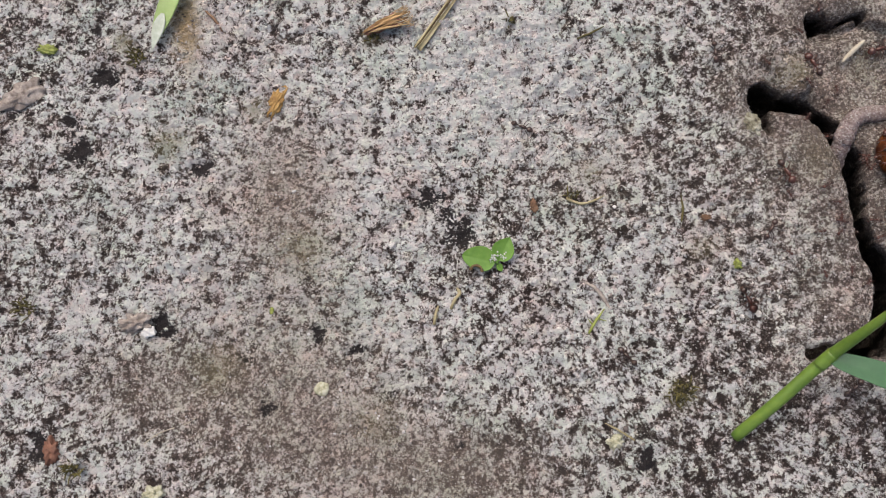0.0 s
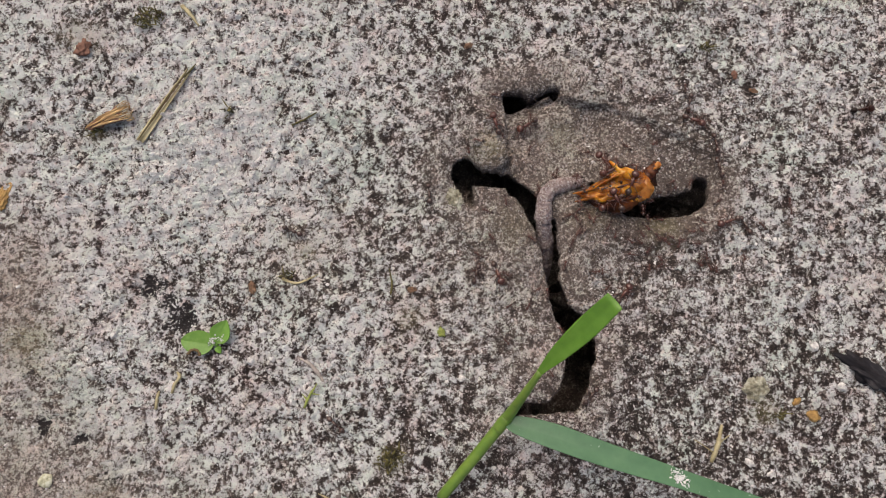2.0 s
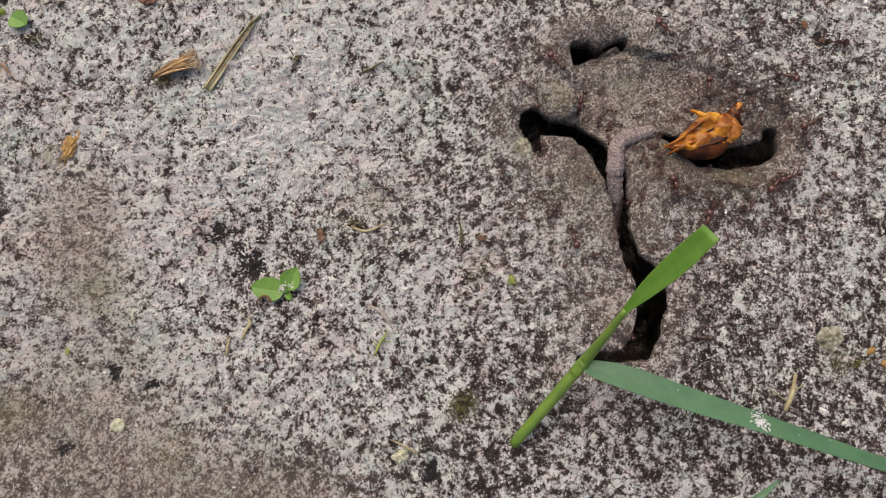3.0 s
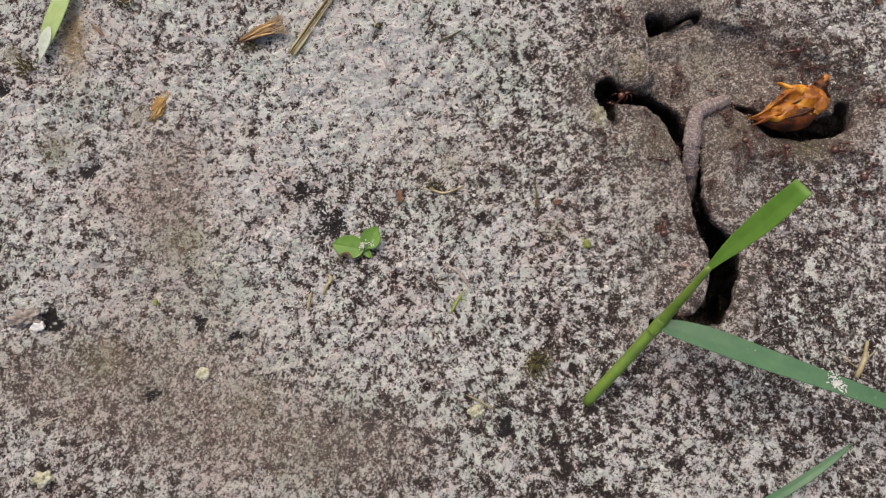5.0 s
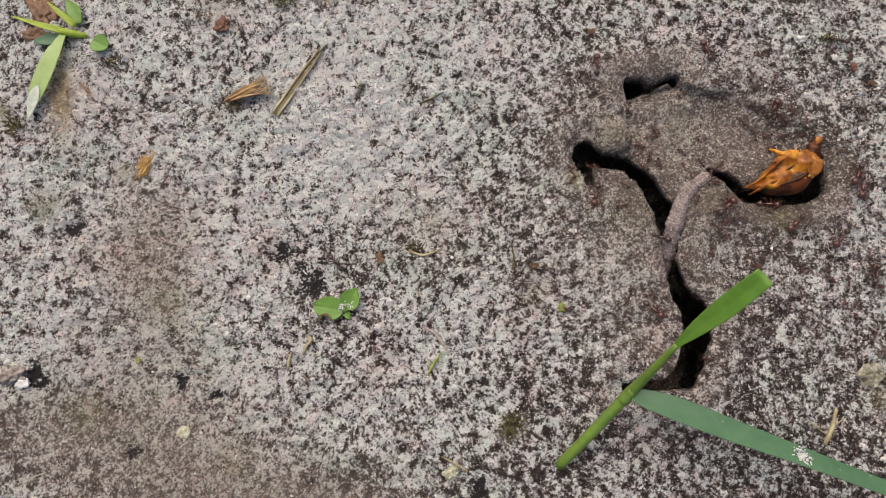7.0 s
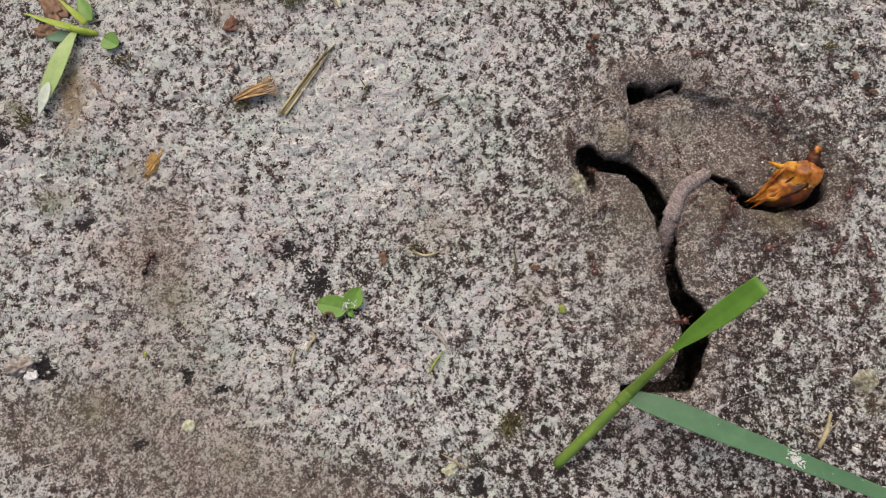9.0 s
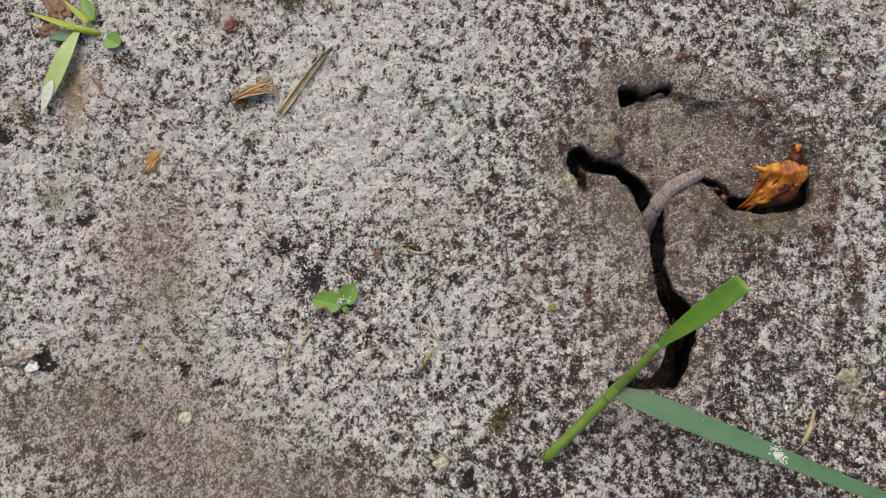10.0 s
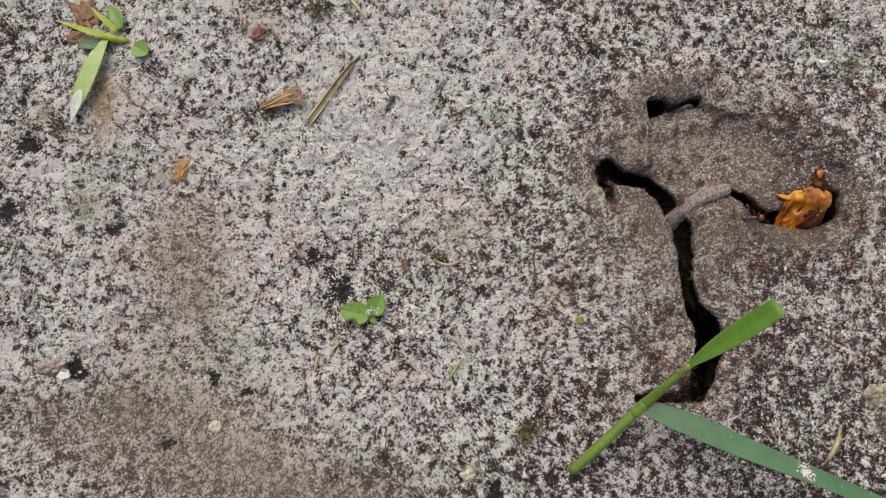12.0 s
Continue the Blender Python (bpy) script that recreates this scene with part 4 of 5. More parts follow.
# ---- white pebbles that stand out, and the loose grains ----
PEBBLES = [(42.0, -12.3, 0.62), (4.4, -7.7, 0.72), (8.2, -7.6, 0.55), (39.3, -12.9, 0.4), (102.0, 10.5, 0.8), (88.0, 50.0, 0.9), (94.5, 46.2, 0.75), (36.5, 16.2, 0.8),
           (6.3, -2.8, 0.7), (71.0, 47.0, 0.7), (98.5, 30.5, 0.75), (106.5, -9.0, 0.8), (110.5, -16.5, 0.85), (92.5, -29.0, 0.8), (96.0, -31.0, 0.7), (-20.2, -2.2, 0.6),
           (62.0, 55.0, 0.7), (105.0, 52.0, 0.8), (25.5, -9.6, 0.5), (30.6, -14.4, 0.6)]
for i, (x, y, r) in enumerate(PEBBLES):
    litter("pebble", "small white quartz pebble on the soil", "pebble", x, y, r, r * 0.8, r * 0.6, M_PEBBLE, 60 + i, 0.8, 1.7, 40 * i, 0.75, 3)["group"] = "white pebbles"


def loose_grains(name, label, count, seed, box, least, spread, edge_gap, material=M_GRAIN):
    """Loose mineral grains over the crust within a stretch of the plan, all in one."""
    rs = np.random.RandomState(seed)
    t = (1 + 5 ** 0.5) / 2
    ico = np.array([(-1, t, 0), (1, t, 0), (-1, -t, 0), (1, -t, 0), (0, -1, t), (0, 1, t), (0, -1, -t), (0, 1, -t), (t, 0, -1), (t, 0, 1), (-t, 0, -1), (-t, 0, 1)]) / math.hypot(1, t)
    hull = bmesh.new()
    bmesh.ops.convex_hull(hull, input=[hull.verts.new(v) for v in ico])
    hull.verts.index_update()
    tris = np.array([[v.index for v in f.verts] for f in hull.faces])
    order = np.array([v.co[:] for v in hull.verts])
    hull.free()
    x, y = rs.uniform(box[0], box[1], count), rs.uniform(box[2], box[3], count)
    cut, edge, worked, crust, dirt_shade, _, _, _ = ground_fields(x, y)
    keep = (edge > edge_gap) & (rs.rand(count) < 0.25 + 0.75 * crust) & (dirt_shade < 0.5)
    x, y, worked = x[keep], y[keep], worked[keep]
    n = len(x)
    size = (least + spread * rs.rand(n) ** 3.0) * (1 - 0.25 * worked)
    z = ground_height(x, y) - 0.4 * size
    shape = order[None] * (1 + 0.34 * rs.randn(n, 12, 1)) * (0.6 + 0.75 * rs.rand(n, 1, 3)) * np.array([1.0, 1.0, 0.8])
    co = shape * size[:, None, None] + np.stack([x, y, z], 1)[:, None]
    faces = (tris[None] + 12 * np.arange(n)[:, None, None]).reshape(-1, 3)
    me = bpy.data.meshes.new(name)
    me.vertices.add(12 * n)
    me.vertices.foreach_set("co", (co * MM).ravel())
    me.loops.add(faces.size)
    me.loops.foreach_set("vertex_index", faces.ravel())
    me.polygons.add(len(faces))
    me.polygons.foreach_set("loop_start", np.arange(0, faces.size, 3))
    me.update(calc_edges=True)
    me.materials.append(material)
    return tagged(new(name, me), label, "grains", kind="stuff")


loose_grains("mineral_grains", "loose white and brown mineral grains on the soil", 30000, 5, (-98, 130, -52, 78), 0.13, 0.24, 0.5)
loose_grains("gravel_grains", "coarser pale gravel grains beyond the galleries", 4200, 6, (64, 130, 22, 78), 0.2, 0.36, 4.0)
loose_grains("gravel_grains", "coarser pale gravel grains beside the galleries", 2000, 7, (68, 130, -40, 16), 0.2, 0.3, 4.0)


loose_grains("sand_grains", "fine grey-brown sand grains thrown up round the galleries", 17000, 8, (38, 98, -26, 48), 0.11, 0.2, 0.35, M_SAND)


# ---- the amber insect carcass ----
def dent(bm, amount, freq, seed):
    for v in bm.verts:
        v.co += v.co.normalized() * amount * noise.fractal(v.co * freq + Vector((seed, 0, 0)), 0.9, 2.0, 3)
    return bm


def hollow_body():
    """The opened belly: a boat that runs out to a tail, its upper side sunk between uneven rims."""
    bm = spindle([(-7.6, -2.3, 0.6, 0.12, 0.1), (-5.8, -1.9, 0.8, 0.8, 0.5), (-3.4, -1.0, 1.1, 2.0, 1.0), (-0.8, 0.1, 1.5, 3.0, 1.4), (1.8, 0.6, 1.7, 3.1, 1.6), (4.0, 0.8, 1.8, 2.6, 1.4), (5.2, 0.5, 1.8, 1.3, 0.8)], 30, 40)
    for v in bm.verts:
        x, y, z = v.co
        fold = noise.fractal(Vector((x * 0.45, y * 0.6, 2.0)), 0.9, 2.0, 3)
        if z > 1.2:
            v.co.z += 0.9 * fold - 0.9 * math.exp(-((x + 0.4) / 2.6) ** 2 - ((y - 0.2) / 1.5) ** 2)
        v.co.y += 0.5 * noise.noise(Vector((x * 0.5, 7.0, z * 0.4)))
    return bm


def carcass():
    ob = thing("insect_carcass", 75.4, 22.0, 1.6, "glossy amber insect carcass dragged along by ants", "insect")
    part("shell", dent(spindle([(-6.6, -2.4, 0.2, 0.15, 0.15), (-4.6, -2.5, 0.1, 1.0, 0.9), (-2.2, -2.5, 0.3, 1.9, 1.6), (0.4, -2.2, 0.5, 2.5, 2.0), (2.8, -1.4, 0.6, 2.5, 2.0), (4.8, -0.2, 0.5, 1.5, 1.3), (5.4, 0.1, 0.6, 0.5, 0.5)], 22, 34), 0.22, 0.5, 3),
         M_AMBERDARK, ob, "dark red-brown underside")
    part("belly", hollow_body(), M_AMBER, ob, "sunken translucent golden belly")
    part("dome", dent(lump(1.6, 2.6, 1.35, 31, 0.2, 1.0, 4, None, (4.4, 0.4, 1.9)), 0.35, 0.6, 2), M_AMBERPALE, ob, "rounded pale orange fore body")
    part("ridge", tube([(-3.4, -2.7, 1.5, 0.1), (-1.2, -2.6, 2.1, 0.32), (1.0, -2.1, 2.5, 0.4), (2.6, -1.5, 2.7, 0.34), (3.4, -1.2, 2.6, 0.12)], 18, 9, uneven=0.4), M_AMBERDARK, ob, "glossy brown ridge")
    part("rim", tube([(-8.0, -2.2, 1.0, 0.1), (-5.4, -1.2, 1.6, 0.22), (-3.0, 0.5, 2.2, 0.28), (-1.4, 1.7, 2.6, 0.34), (0.0, 2.6, 2.7, 0.2)], 18, 8, uneven=0.6), M_AMBER, ob, "golden rim of the shell")
    part("crease", tube([(-2.0, -1.6, 2.0, 0.08), (-0.4, -0.2, 2.1, 0.16), (1.2, 0.6, 2.5, 0.14), (2.6, 0.4, 2.8, 0.06)], 14, 6, uneven=0.9), M_AMBERDARK, ob, "dark crease")
    part("neck", dent(tube([(4.6, 1.6, 1.2, 1.5), (5.3, 2.9, 1.2, 1.4), (6.0, 4.1, 1.0, 1.05), (6.3, 4.8, 0.9, 1.0), (6.6, 5.5, 0.9, 0.7)], 18, 10, uneven=0.8), 0.3, 1.1, 6), M_AMBERDARK, ob, "dark brown neck")
    part("head", dent(tube([(5.8, 4.0, 1.7, 0.3), (6.2, 4.6, 1.7, 0.55), (6.5, 5.1, 1.6, 0.6), (6.7, 5.5, 1.4, 0.4)], 12, 8, uneven=0.7), 0.2, 1.2, 8), M_AMBERPALE, ob, "torn orange head shell")
    for rows in ([(1.6, 1.9, 2.0, 1.0), (0.2, 2.7, 2.2, 0.8), (-0.8, 3.3, 2.0, 0.5), (-1.5, 4.0, 1.6, 0.42), (-2.2, 4.6, 0.9, 0.26)],
                 [(-1.4, -1.4, 1.9, 0.5), (-3.6, -2.0, 1.9, 0.42), (-5.8, -3.0, 1.4, 0.3), (-7.4, -3.6, 0.8, 0.08)]):
        part("leg", tube(rows, 16, 8, uneven=0.6), M_AMBER, ob)
    for rows in ([(-5.6, -1.9, 1.4, 0.08), (-7.4, -2.6, 1.7, 0.06), (-9.4, -3.1, 1.3, 0.02)], [(-1.2, 1.6, 2.4, 0.1), (-2.8, 1.7, 2.9, 0.07), (-4.4, 2.4, 2.2, 0.02)], [(2.6, 2.6, 2.3, 0.12), (2.4, 4.0, 2.6, 0.08), (3.1, 5.2, 1.8, 0.02)]):
        part("bristle", tube(rows, 10, 5), M_AMBERDARK, ob, "thin brown shred")
    return ob


CARCASS = carcass()


# ---- the earthworm, in rigid rings ----
WORM_RINGS = 24


def earthworm():
    ob = thing("earthworm", 59.0, 16.0, 0.0, "pinkish-grey dusty earthworm hauled out of the gallery", "worm")
    rings = []
    for k in range(WORM_RINGS):
        r = 1.56 * (1 - 0.22 * (k / (WORM_RINGS - 1)) ** 4) * (1.0 if k else 0.8) * (1 + 0.06 * math.sin(2.3 * k) + 0.04 * math.sin(5.1 * k))
        bm = spindle([(-1.6, 0, 0, 0.86 * r, 0.82 * r), (-0.6, 0, 0, 0.99 * r, 0.95 * r), (0, 0, 0, r, 0.95 * r), (0.6, 0, 0, 0.98 * r, 0.94 * r), (0.95, 0, 0, 0.93 * r, 0.88 * r), (1.4, 0, 0, (0.3 if k == WORM_RINGS - 1 else 0.84) * r, (0.3 if k == WORM_RINGS - 1 else 0.8) * r)], 14, 14)
        rings.append(part("ring", dent(bm, 0.28, 2.1, 5.0 * k), M_WORM, ob))
    return ob, rings


WORM, RINGS = earthworm()


def husk():
    ob = thing("larva_husk", 62.0, 30.0, 0.0, "thin pale larva husk carried by ants", "husk")
    part("shell", tube([(-2.9, 0, 0.6, 0.2), (-1.6, 0.1, 0.7, 0.42), (0.6, 0.0, 0.75, 0.46), (2.4, -0.1, 0.7, 0.34), (2.9, -0.1, 0.6, 0.14)], 16, 9, uneven=0.3), M_ROOT, ob)
    return ob


HUSK = husk()


# ---- ants ----
def ant(size, label, seed, big_head=1.0, red=True):
    """An ant of the given length, headed along +x, feet at z = 0."""
    k = size / 5.0
    rng = random.Random(seed)
    body, tail = (M_ANTRED, M_ANTDARK) if red else (M_ANTDARK, M_ANTDARK)
    ob = thing("ant", 0, 0, 0, label, "ant", "ants at the nest")

    def sc(rows):
        return [tuple(v * k for v in r) for r in rows]

    b = big_head
    part("head", spindle(sc([(1.0, 0, 1.0, 0.12, 0.12), (1.3, 0, 1.0, 0.5 * b, 0.4 * b), (1.8, 0, 0.98, 0.62 * b, 0.46 * b), (2.2, 0, 0.9, 0.42 * b, 0.3 * b), (2.45, 0, 0.85, 0.1, 0.1)]), 10, 10), body, ob)
    part("thorax", spindle(sc([(-0.75, 0, 0.95, 0.1, 0.1), (-0.4, 0, 1.0, 0.26, 0.28), (0.3, 0, 1.1, 0.36, 0.4), (0.8, 0, 1.05, 0.28, 0.28), (1.05, 0, 1.0, 0.1, 0.1)]), 9, 10), body, ob)
    part("waist", spindle(sc([(-1.25, 0, 0.95, 0.1, 0.1), (-1.1, 0, 1.05, 0.17, 0.22), (-0.9, 0, 0.95, 0.1, 0.1), (-0.75, 0, 1.0, 0.1, 0.1)]), 7, 6), body, ob)
    part("abdomen", spindle(sc([(-2.6, 0, 0.8, 0.05, 0.05), (-2.3, 0, 0.9, 0.4, 0.38), (-1.8, 0, 1.0, 0.62, 0.58), (-1.4, 0, 1.0, 0.42, 0.4), (-1.15, 0, 0.95, 0.1, 0.1)]), 10, 12), tail, ob)
    for s in (-1, 1):
        for fx, tx, ty in ((0.6, 1.7, 1.5), (0.15, 0.2, 1.9), (-0.3, -1.6, 1.7)):
            j = rng.uniform(-0.3, 0.3)
            part("leg", tube(sc([(fx, 0.2 * s, 0.9, 0.1), ((fx + tx) / 2 + j / 2, 0.95 * s, 1.55, 0.09), (tx + j, ty * s * 0.85, 0.5, 0.06), (tx + j + 0.15, ty * s, 0.02, 0.03)]), 7, 5), body, ob)
        part("antenna", tube(sc([(2.1, 0.22 * s, 1.0, 0.06), (2.5, 0.75 * s, 1.3, 0.055), (3.1, 0.95 * s, 0.9, 0.06), (3.4, 0.8 * s, 0.6, 0.07)]), 7, 5), body, ob)
    return ob


ANT_MAJOR = ant(4.8, "large red-brown ant walking on the soil", 1, 1.25)
ANT_DARK = ant(4.2, "dark brown ant walking on the soil", 2, 1.0, False)
ANT_MINOR = ant(2.2, "small red-brown worker ant near the nest galleries", 3)


def crawl(rng, x, y, heading, pace, lo=-1.3, box=(38, 100, -30, 52)):
    """Rows of a wandering ant on the soil, one each half second."""
    rows = []
    for n in range(25):
        rows.append((0.5 * n, x, y, heading))
        for attempt in range(14):
            turn = rng.gauss(0, 18 + 5 * attempt)
            turn = max(-75, min(75, turn))
            h = heading + turn
            step = pace * 0.5 * rng.uniform(0.5, 1.3) * (0.3 if attempt > 9 else 1)
            nx, ny = x + step * math.cos(radians(h)), y + step * math.sin(radians(h))
            if box[0] < nx < box[1] and box[2] < ny < box[3] and ground_z(nx, ny) > lo:
                x, y, heading = nx, ny, h
                break
    return rows


def ant_walk(ob, rows):
    walk(ob, [(t, pose(x * MM, y * MM, (ground_z(x, y) + 0.12) * MM, 0, 0, h)) for t, x, y, h in rows])


def line_walk(ob, marks, lift=0.12):
    """Key an ant through t, x, y marks, headed where it goes."""
    rows, last = [], None
    for i, (t, x, y) in enumerate(marks):
        a, b = marks[max(i - 1, 0)], marks[min(i + 1, len(marks) - 1)]
        h = math.degrees(math.atan2(b[2] - a[2], b[1] - a[1]))
        if last is not None:
            h = last + max(-80, min(80, (h - last + 180) % 360 - 180))
        last = h
        rows.append((t, pose(x * MM, y * MM, (ground_z(x, y) + lift) * MM, 0, 0, h)))
    walk(ob, rows)


# the carcass: seconds, x, y, z, tilt, tilt, turn
CARCASS_WAY = [(0.0, 66.6, 15.6, 2.2, 6, 0, -122), (0.8, 66.6, 15.6, 2.2, 6, 0, -120), (1.2, 66.6, 15.8, 2.2, 6, 0, -116), (1.4, 66.9, 16.2, 2.3, 8, 0, -104), (1.6, 68.0, 17.2, 2.5, 12, 0, -76),
               (1.8, 70.2, 19.2, 2.5, 14, 0, -36), (2.0, 72.2, 21.4, 2.4, 14, 0, -10), (2.2, 73.6, 22.4, 2.2, 10, 0, -2), (2.5, 74.6, 21.9, 2.0, 4, 0, 0),
               (3.5, 75.7, 21.6, 1.8, 2, 0, 0), (5.5, 78.0, 21.4, 1.3, 2, -4, 0), (6.0, 78.4, 21.2, 1.2, 2, -5, 0), (7.0, 82.1, 22.2, 0.6, 3, -9, 6), (9.0, 82.7, 21.6, -0.2, 5, -18, 10), (9.5, 82.9, 21.8, -0.5, 7, -22, 17),
               (10.0, 83.1, 22.2, -0.8, 9, -25, 20), (11.0, 82.8, 21.0, -1.2, 11, -28, 24), (12.0, 82.4, 19.9, -1.5, 12, -30, 26)]


def carcass_pose(t):
    times = [r[0] for r in CARCASS_WAY]
    x, y, z, rx, ry, rz = (float(np.interp(t, times, [r[k] for r in CARCASS_WAY])) for k in range(1, 7))
    return pose(x * MM, y * MM, z * MM, rx, ry, rz)


# the worm's line at some times: x, y, z from the hidden tail to the head
WORM_WAY = [(0.0, [(58.6, 9, -13), (57.8, 13.0, -6.5), (57.6, 17.6, -0.8), (59.6, 22.0, 0.9), (66.0, 23.2, 0.8)]),
            (1.5, [(58.8, 7, -13), (59.0, 12.0, -6.5), (58.4, 17.4, -0.6), (59.8, 22.0, 0.9), (65.8, 23.3, 0.8)]),
            (2.5, [(59.6, 6, -13), (59.8, 10.4, -5.5), (58.9, 16.0, -0.2), (59.8, 21.2, 0.9), (64.6, 23.1, 0.8)]),
            (3.5, [(59.0, 6, -13), (59.4, 10.0, -5.5), (59.0, 15.6, -0.1), (60.2, 21.0, 0.9), (65.6, 22.9, 0.8)]),
            (5.5, [(59.4, 2, -12), (59.9, 6.6, -5.0), (59.7, 13.0, 0.2), (60.6, 20.2, 0.9), (65.0, 23.2, 0.8)]),
            (6.0, [(59.4, 1, -12), (60.0, 5.6, -5.0), (60.3, 10.6, 0.1), (60.3, 16.0, 0.8), (60.0, 20.8, 0.8)]),
            (7.0, [(59.4, 0, -12), (59.5, 4.6, -5.0), (60.3, 11.0, 0.2), (62.8, 17.6, 0.8), (66.4, 20.8, 0.7)]),
            (9.0, [(59.2, 4, -12), (59.4, 8.6, -5.5), (60.0, 14.0, -0.2), (62.2, 19.6, 0.7), (66.4, 22.7, 0.7)]),
            (9.5, [(59.0, 6, -12), (59.2, 10.4, -6.0), (59.8, 15.2, -0.6), (62.4, 20.0, 0.7), (67.2, 23.0, 0.7)]),
            (10.5, [(58.4, 9, -13), (58.0, 13.6, -8.5), (58.8, 16.8, -3.4), (62.3, 20.3, 0.7), (67.2, 23.0, 0.7)]),
            (12.0, [(57.6, 12, -13), (57.6, 15.4, -8.5), (58.8, 17.9, -3.2), (62.4, 20.9, 0.6), (66.8, 22.6, 0.7)])]


def motions():
    walk(HUSK, [(0.0, pose(61.0 * MM, 35.3 * MM, (ground_z(61, 35.3) + 0.2) * MM, 0, 0, 47)), (0.3, pose(57.6 * MM, 30.6 * MM, (ground_z(57.6, 30.6) + 0.3) * MM, 0, 0, 44)),
                (0.6, pose(54.2 * MM, 26.2 * MM, 0.6 * MM, 0, 10, 38)), (0.8, pose(52.4 * MM, 24.2 * MM, -3.0 * MM, 0, -35, 40)),
                (1.1, pose(51.6 * MM, 23.6 * MM, -9.0 * MM, 0, -50, 40)), (12.0, pose(51.2 * MM, 23.6 * MM, -9.6 * MM, 0, -50, 40))])
    walk(CARCASS, [(r[0], carcass_pose(r[0])) for r in CARCASS_WAY])

    for k, ring in enumerate(RINGS):
        rows = []
        for t, line in WORM_WAY:
            pts = spline(line, 60)
            run = np.concatenate([[0], np.cumsum(np.linalg.norm(np.diff(pts, axis=0), axis=1))])
            at = run[-1] * (0.04 + 0.96 * k / (WORM_RINGS - 1))
            p = np.array([np.interp(at, run, pts[:, c]) for c in range(3)])
            q = np.array([np.interp(min(at + 0.8, run[-1]), run, pts[:, c]) for c in range(3)])
            o = np.array([np.interp(max(at - 0.8, 0), run, pts[:, c]) for c in range(3)])
            d = q - o
            rz, ry = math.degrees(math.atan2(d[1], d[0])), -math.degrees(math.atan2(d[2], math.hypot(d[0], d[1])))
            rows.append((t, pose((p[0] - 59.0) * MM, (p[1] - 16.0) * MM, p[2] * MM, 0, ry, rz)))
        walk(ring, rows)

    rng = random.Random(21)
    # workers clinging to the carcass
    for n in range(34):
        mate = copy_thing(ANT_MINOR if n % 7 else ANT_MAJOR, Matrix())
        tagged(mate, "red-brown ant gripping the amber carcass")
        a, far = rng.uniform(-2.6, 2.6), rng.uniform(-6.5, 5.2)
        side = 3.9 * math.sin(a) * (1 - (far / 11) ** 2)
        up = 0.3 + 2.6 * abs(math.cos(a)) * (1 - (far / 8) ** 2)
        turn, leave = rng.uniform(0, 360), rng.choice((1.5, 1.75, 2.0, 2.25))
        while True:
            gx, gy = rng.gauss(77, 9), rng.gauss(27, 7)
            if ground_z(gx, gy) > -2.4 and math.hypot(gx - 80, gy - 21.5) > 7.5:
                break
        rows = [(t, carcass_pose(t) @ pose((far + 0.25 * rng.gauss(0, 1)) * MM, side * MM, up * MM, math.degrees(-0.5 * math.sin(a)), 0, turn + rng.uniform(-20, 20)))
                for t in (0.0, 0.5, 1.0, leave)]
        last = carcass_pose(leave).to_euler().z
        drift = crawl(rng, gx, gy, math.degrees(last) + turn, 1.0, -2.6, (58, 100, 12, 48))
        rows += [(leave + 1.2 + r[0], pose(r[1] * MM, r[2] * MM, (ground_z(r[1], r[2]) + 0.1) * MM, 0, 0, r[3])) for r in drift if leave + 1.2 + r[0] < 12.0]
        rows.append((12.0, rows[-1][1]))
        walk(mate, rows)

    # small workers wandering about the galleries
    for n in range(96):
        while True:
            x, y = rng.choice(((rng.gauss(57, 6), rng.gauss(16, 12)), (rng.gauss(73, 8), rng.gauss(27, 7)), (rng.gauss(80, 8), rng.gauss(16, 4))))
            if ground_z(x, y) > -1.6:
                break
        ant_walk(copy_thing(ANT_MINOR, Matrix()), crawl(rng, x, y, rng.uniform(0, 360), rng.uniform(1.0, 5.0), -2.4, (40, 98, -26, 48)))
    # larger ants farther out
    for n, (x, y, h) in enumerate(((44, 2, 60), (52, 31, 120), (66, 36, 200), (86, 33, 20), (97, 14, 150), (70, -6, 80), (93, 25, 230), (47, 12, 300), (80, 38, 340), (56, -24, 40))):
        ant_walk(copy_thing(ANT_DARK if n % 3 == 0 else ANT_MAJOR, Matrix()), crawl(rng, x, y, h, rng.uniform(2.0, 7.0), -2.0, (36, 112, -30, 56)))
    ant_walk(ANT_MINOR, crawl(rng, 68, 30, 10, 3.0, -2.4))
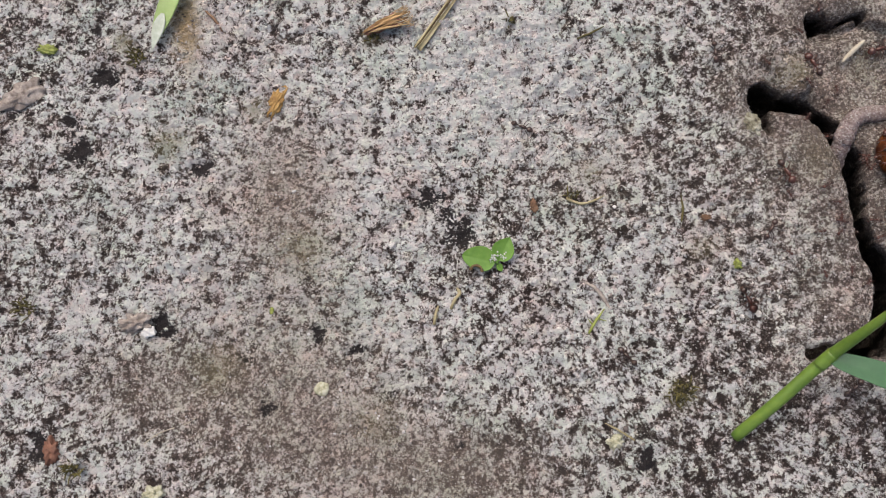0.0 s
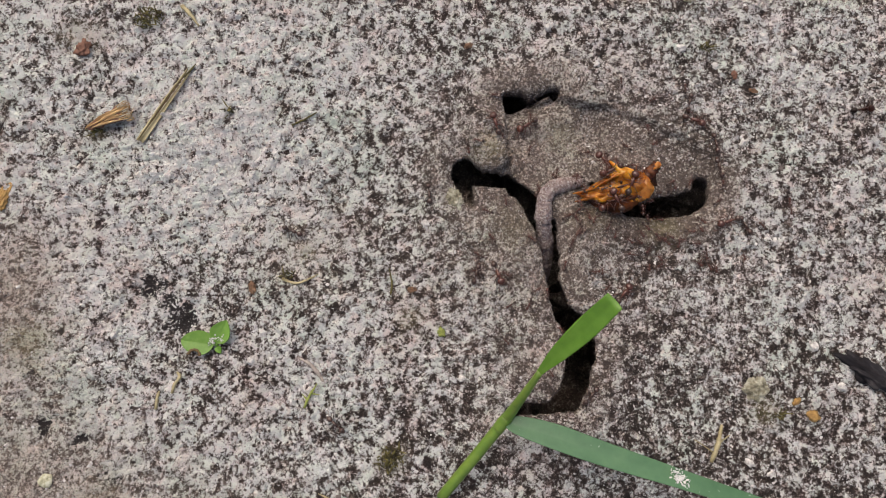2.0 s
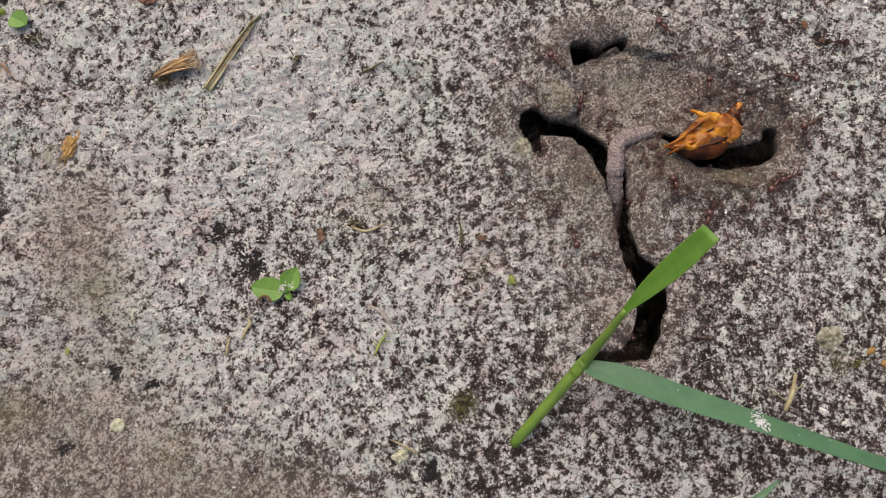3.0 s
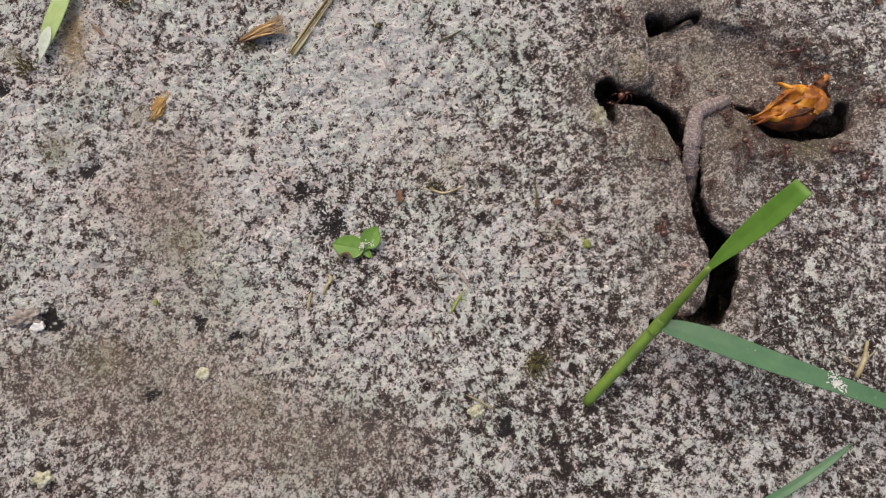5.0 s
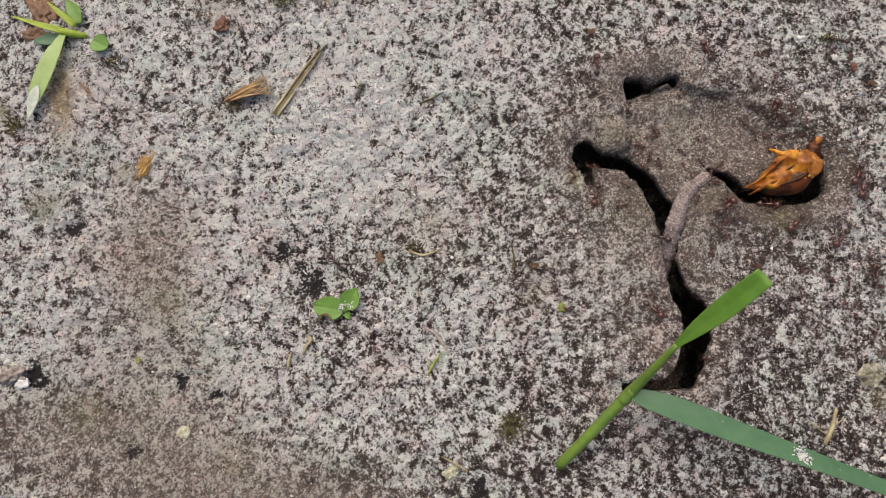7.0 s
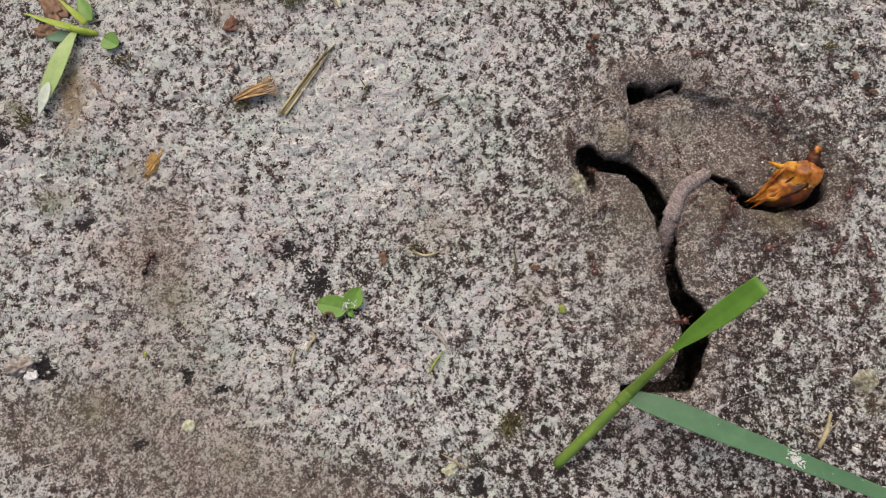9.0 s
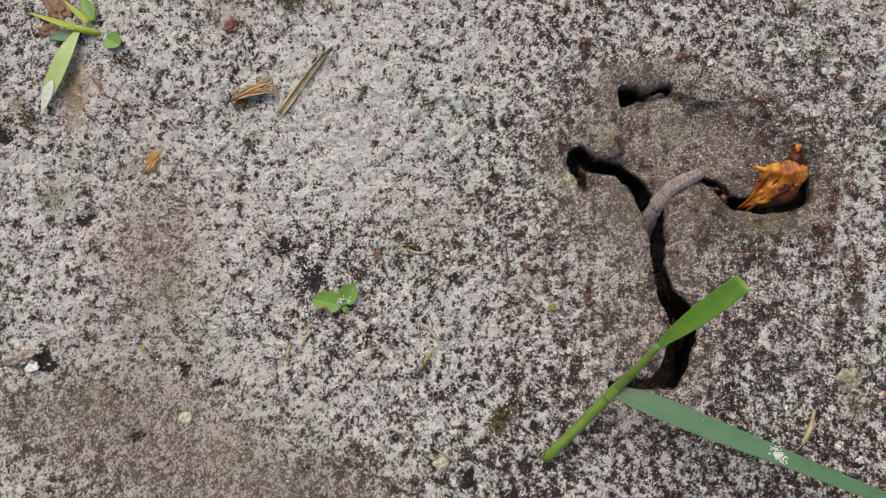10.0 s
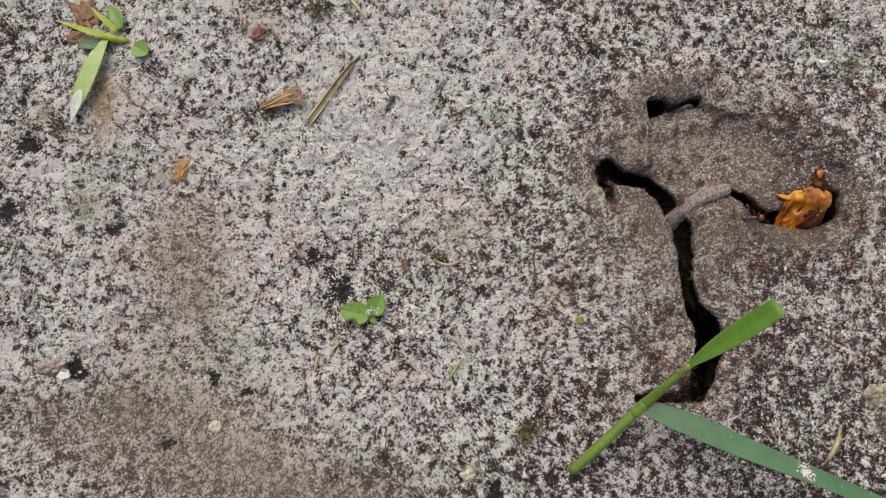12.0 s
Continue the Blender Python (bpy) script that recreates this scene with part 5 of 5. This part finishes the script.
    line_walk(ANT_MAJOR, [(0.0, 12.0, -30.0), (1.0, 2.0, -22.0), (2.0, -9.0, -15.0), (3.0, -19.1, -9.1), (4.0, -30.0, -4.0), (6.0, -52.0, 10.0), (8.0, -78.0, 20.0), (10.0, -100.0, 34.0), (12.0, -122.0, 44.0)])
    runs = ((ANT_MAJOR, [(0.0, 66.0, -26.0), (2.0, 48.0, -10.0), (4.0, 34.0, 2.0), (5.5, 24.8, 16.6), (6.0, 21.3, 29.0), (8.0, 6.0, 62.0), (12.0, -20.0, 110.0)]),
            (ANT_DARK, [(0.0, 2.0, 20.0), (3.0, 16.0, 14.0), (6.0, 27.0, 7.6), (6.5, 29.3, 5.9), (7.0, 32.4, 5.0), (9.0, 45.9, 15.2), (9.5, 39.9, 13.1), (10.5, 37.5, 4.6), (12.0, 36.9, 3.4)]),
            (ANT_DARK, [(0.0, 36.0, 34.0), (4.0, 38.0, 12.0), (6.5, 33.4, 2.9), (9.0, 20.0, -10.0), (12.0, 2.0, -30.0)]),
            (ANT_DARK, [(0.0, 20.0, -20.0), (5.5, 7.8, -8.4), (8.0, -12.0, 14.0), (12.0, -30.0, 36.0)]),
            (ANT_DARK, [(0.0, 93.0, 36.0), (2.0, 92.6, 30.0), (2.8, 94.8, 22.1), (3.4, 95.2, 18.0), (6.0, 98.0, 6.0), (12.0, 90.0, -12.0)]),
            (ANT_MAJOR, [(0.0, 70.0, 34.0), (1.0, 77.5, 37.8), (2.0, 90.8, 38.5), (3.0, 103.5, 39.9), (6.0, 116.0, 36.0), (12.0, 126.0, 20.0)]),
            (ANT_MAJOR, [(0.0, 96.0, 34.0), (1.0, 108.0, 36.4), (2.0, 122.0, 35.9), (5.0, 150.0, 40.0), (12.0, 190.0, 60.0)]),
            (ANT_MAJOR, [(0.0, 40.0, -10.0), (3.5, 46.1, -22.2), (5.5, 50.6, -25.8), (8.0, 58.0, -27.0), (12.0, 74.0, -36.0)]))
    for kind, marks in runs:
        line_walk(copy_thing(kind, Matrix()), marks)
    ant_walk(ANT_DARK, crawl(rng, 96, 20, 170, 3.0, -2.0, (70, 112, -20, 50)))


motions()
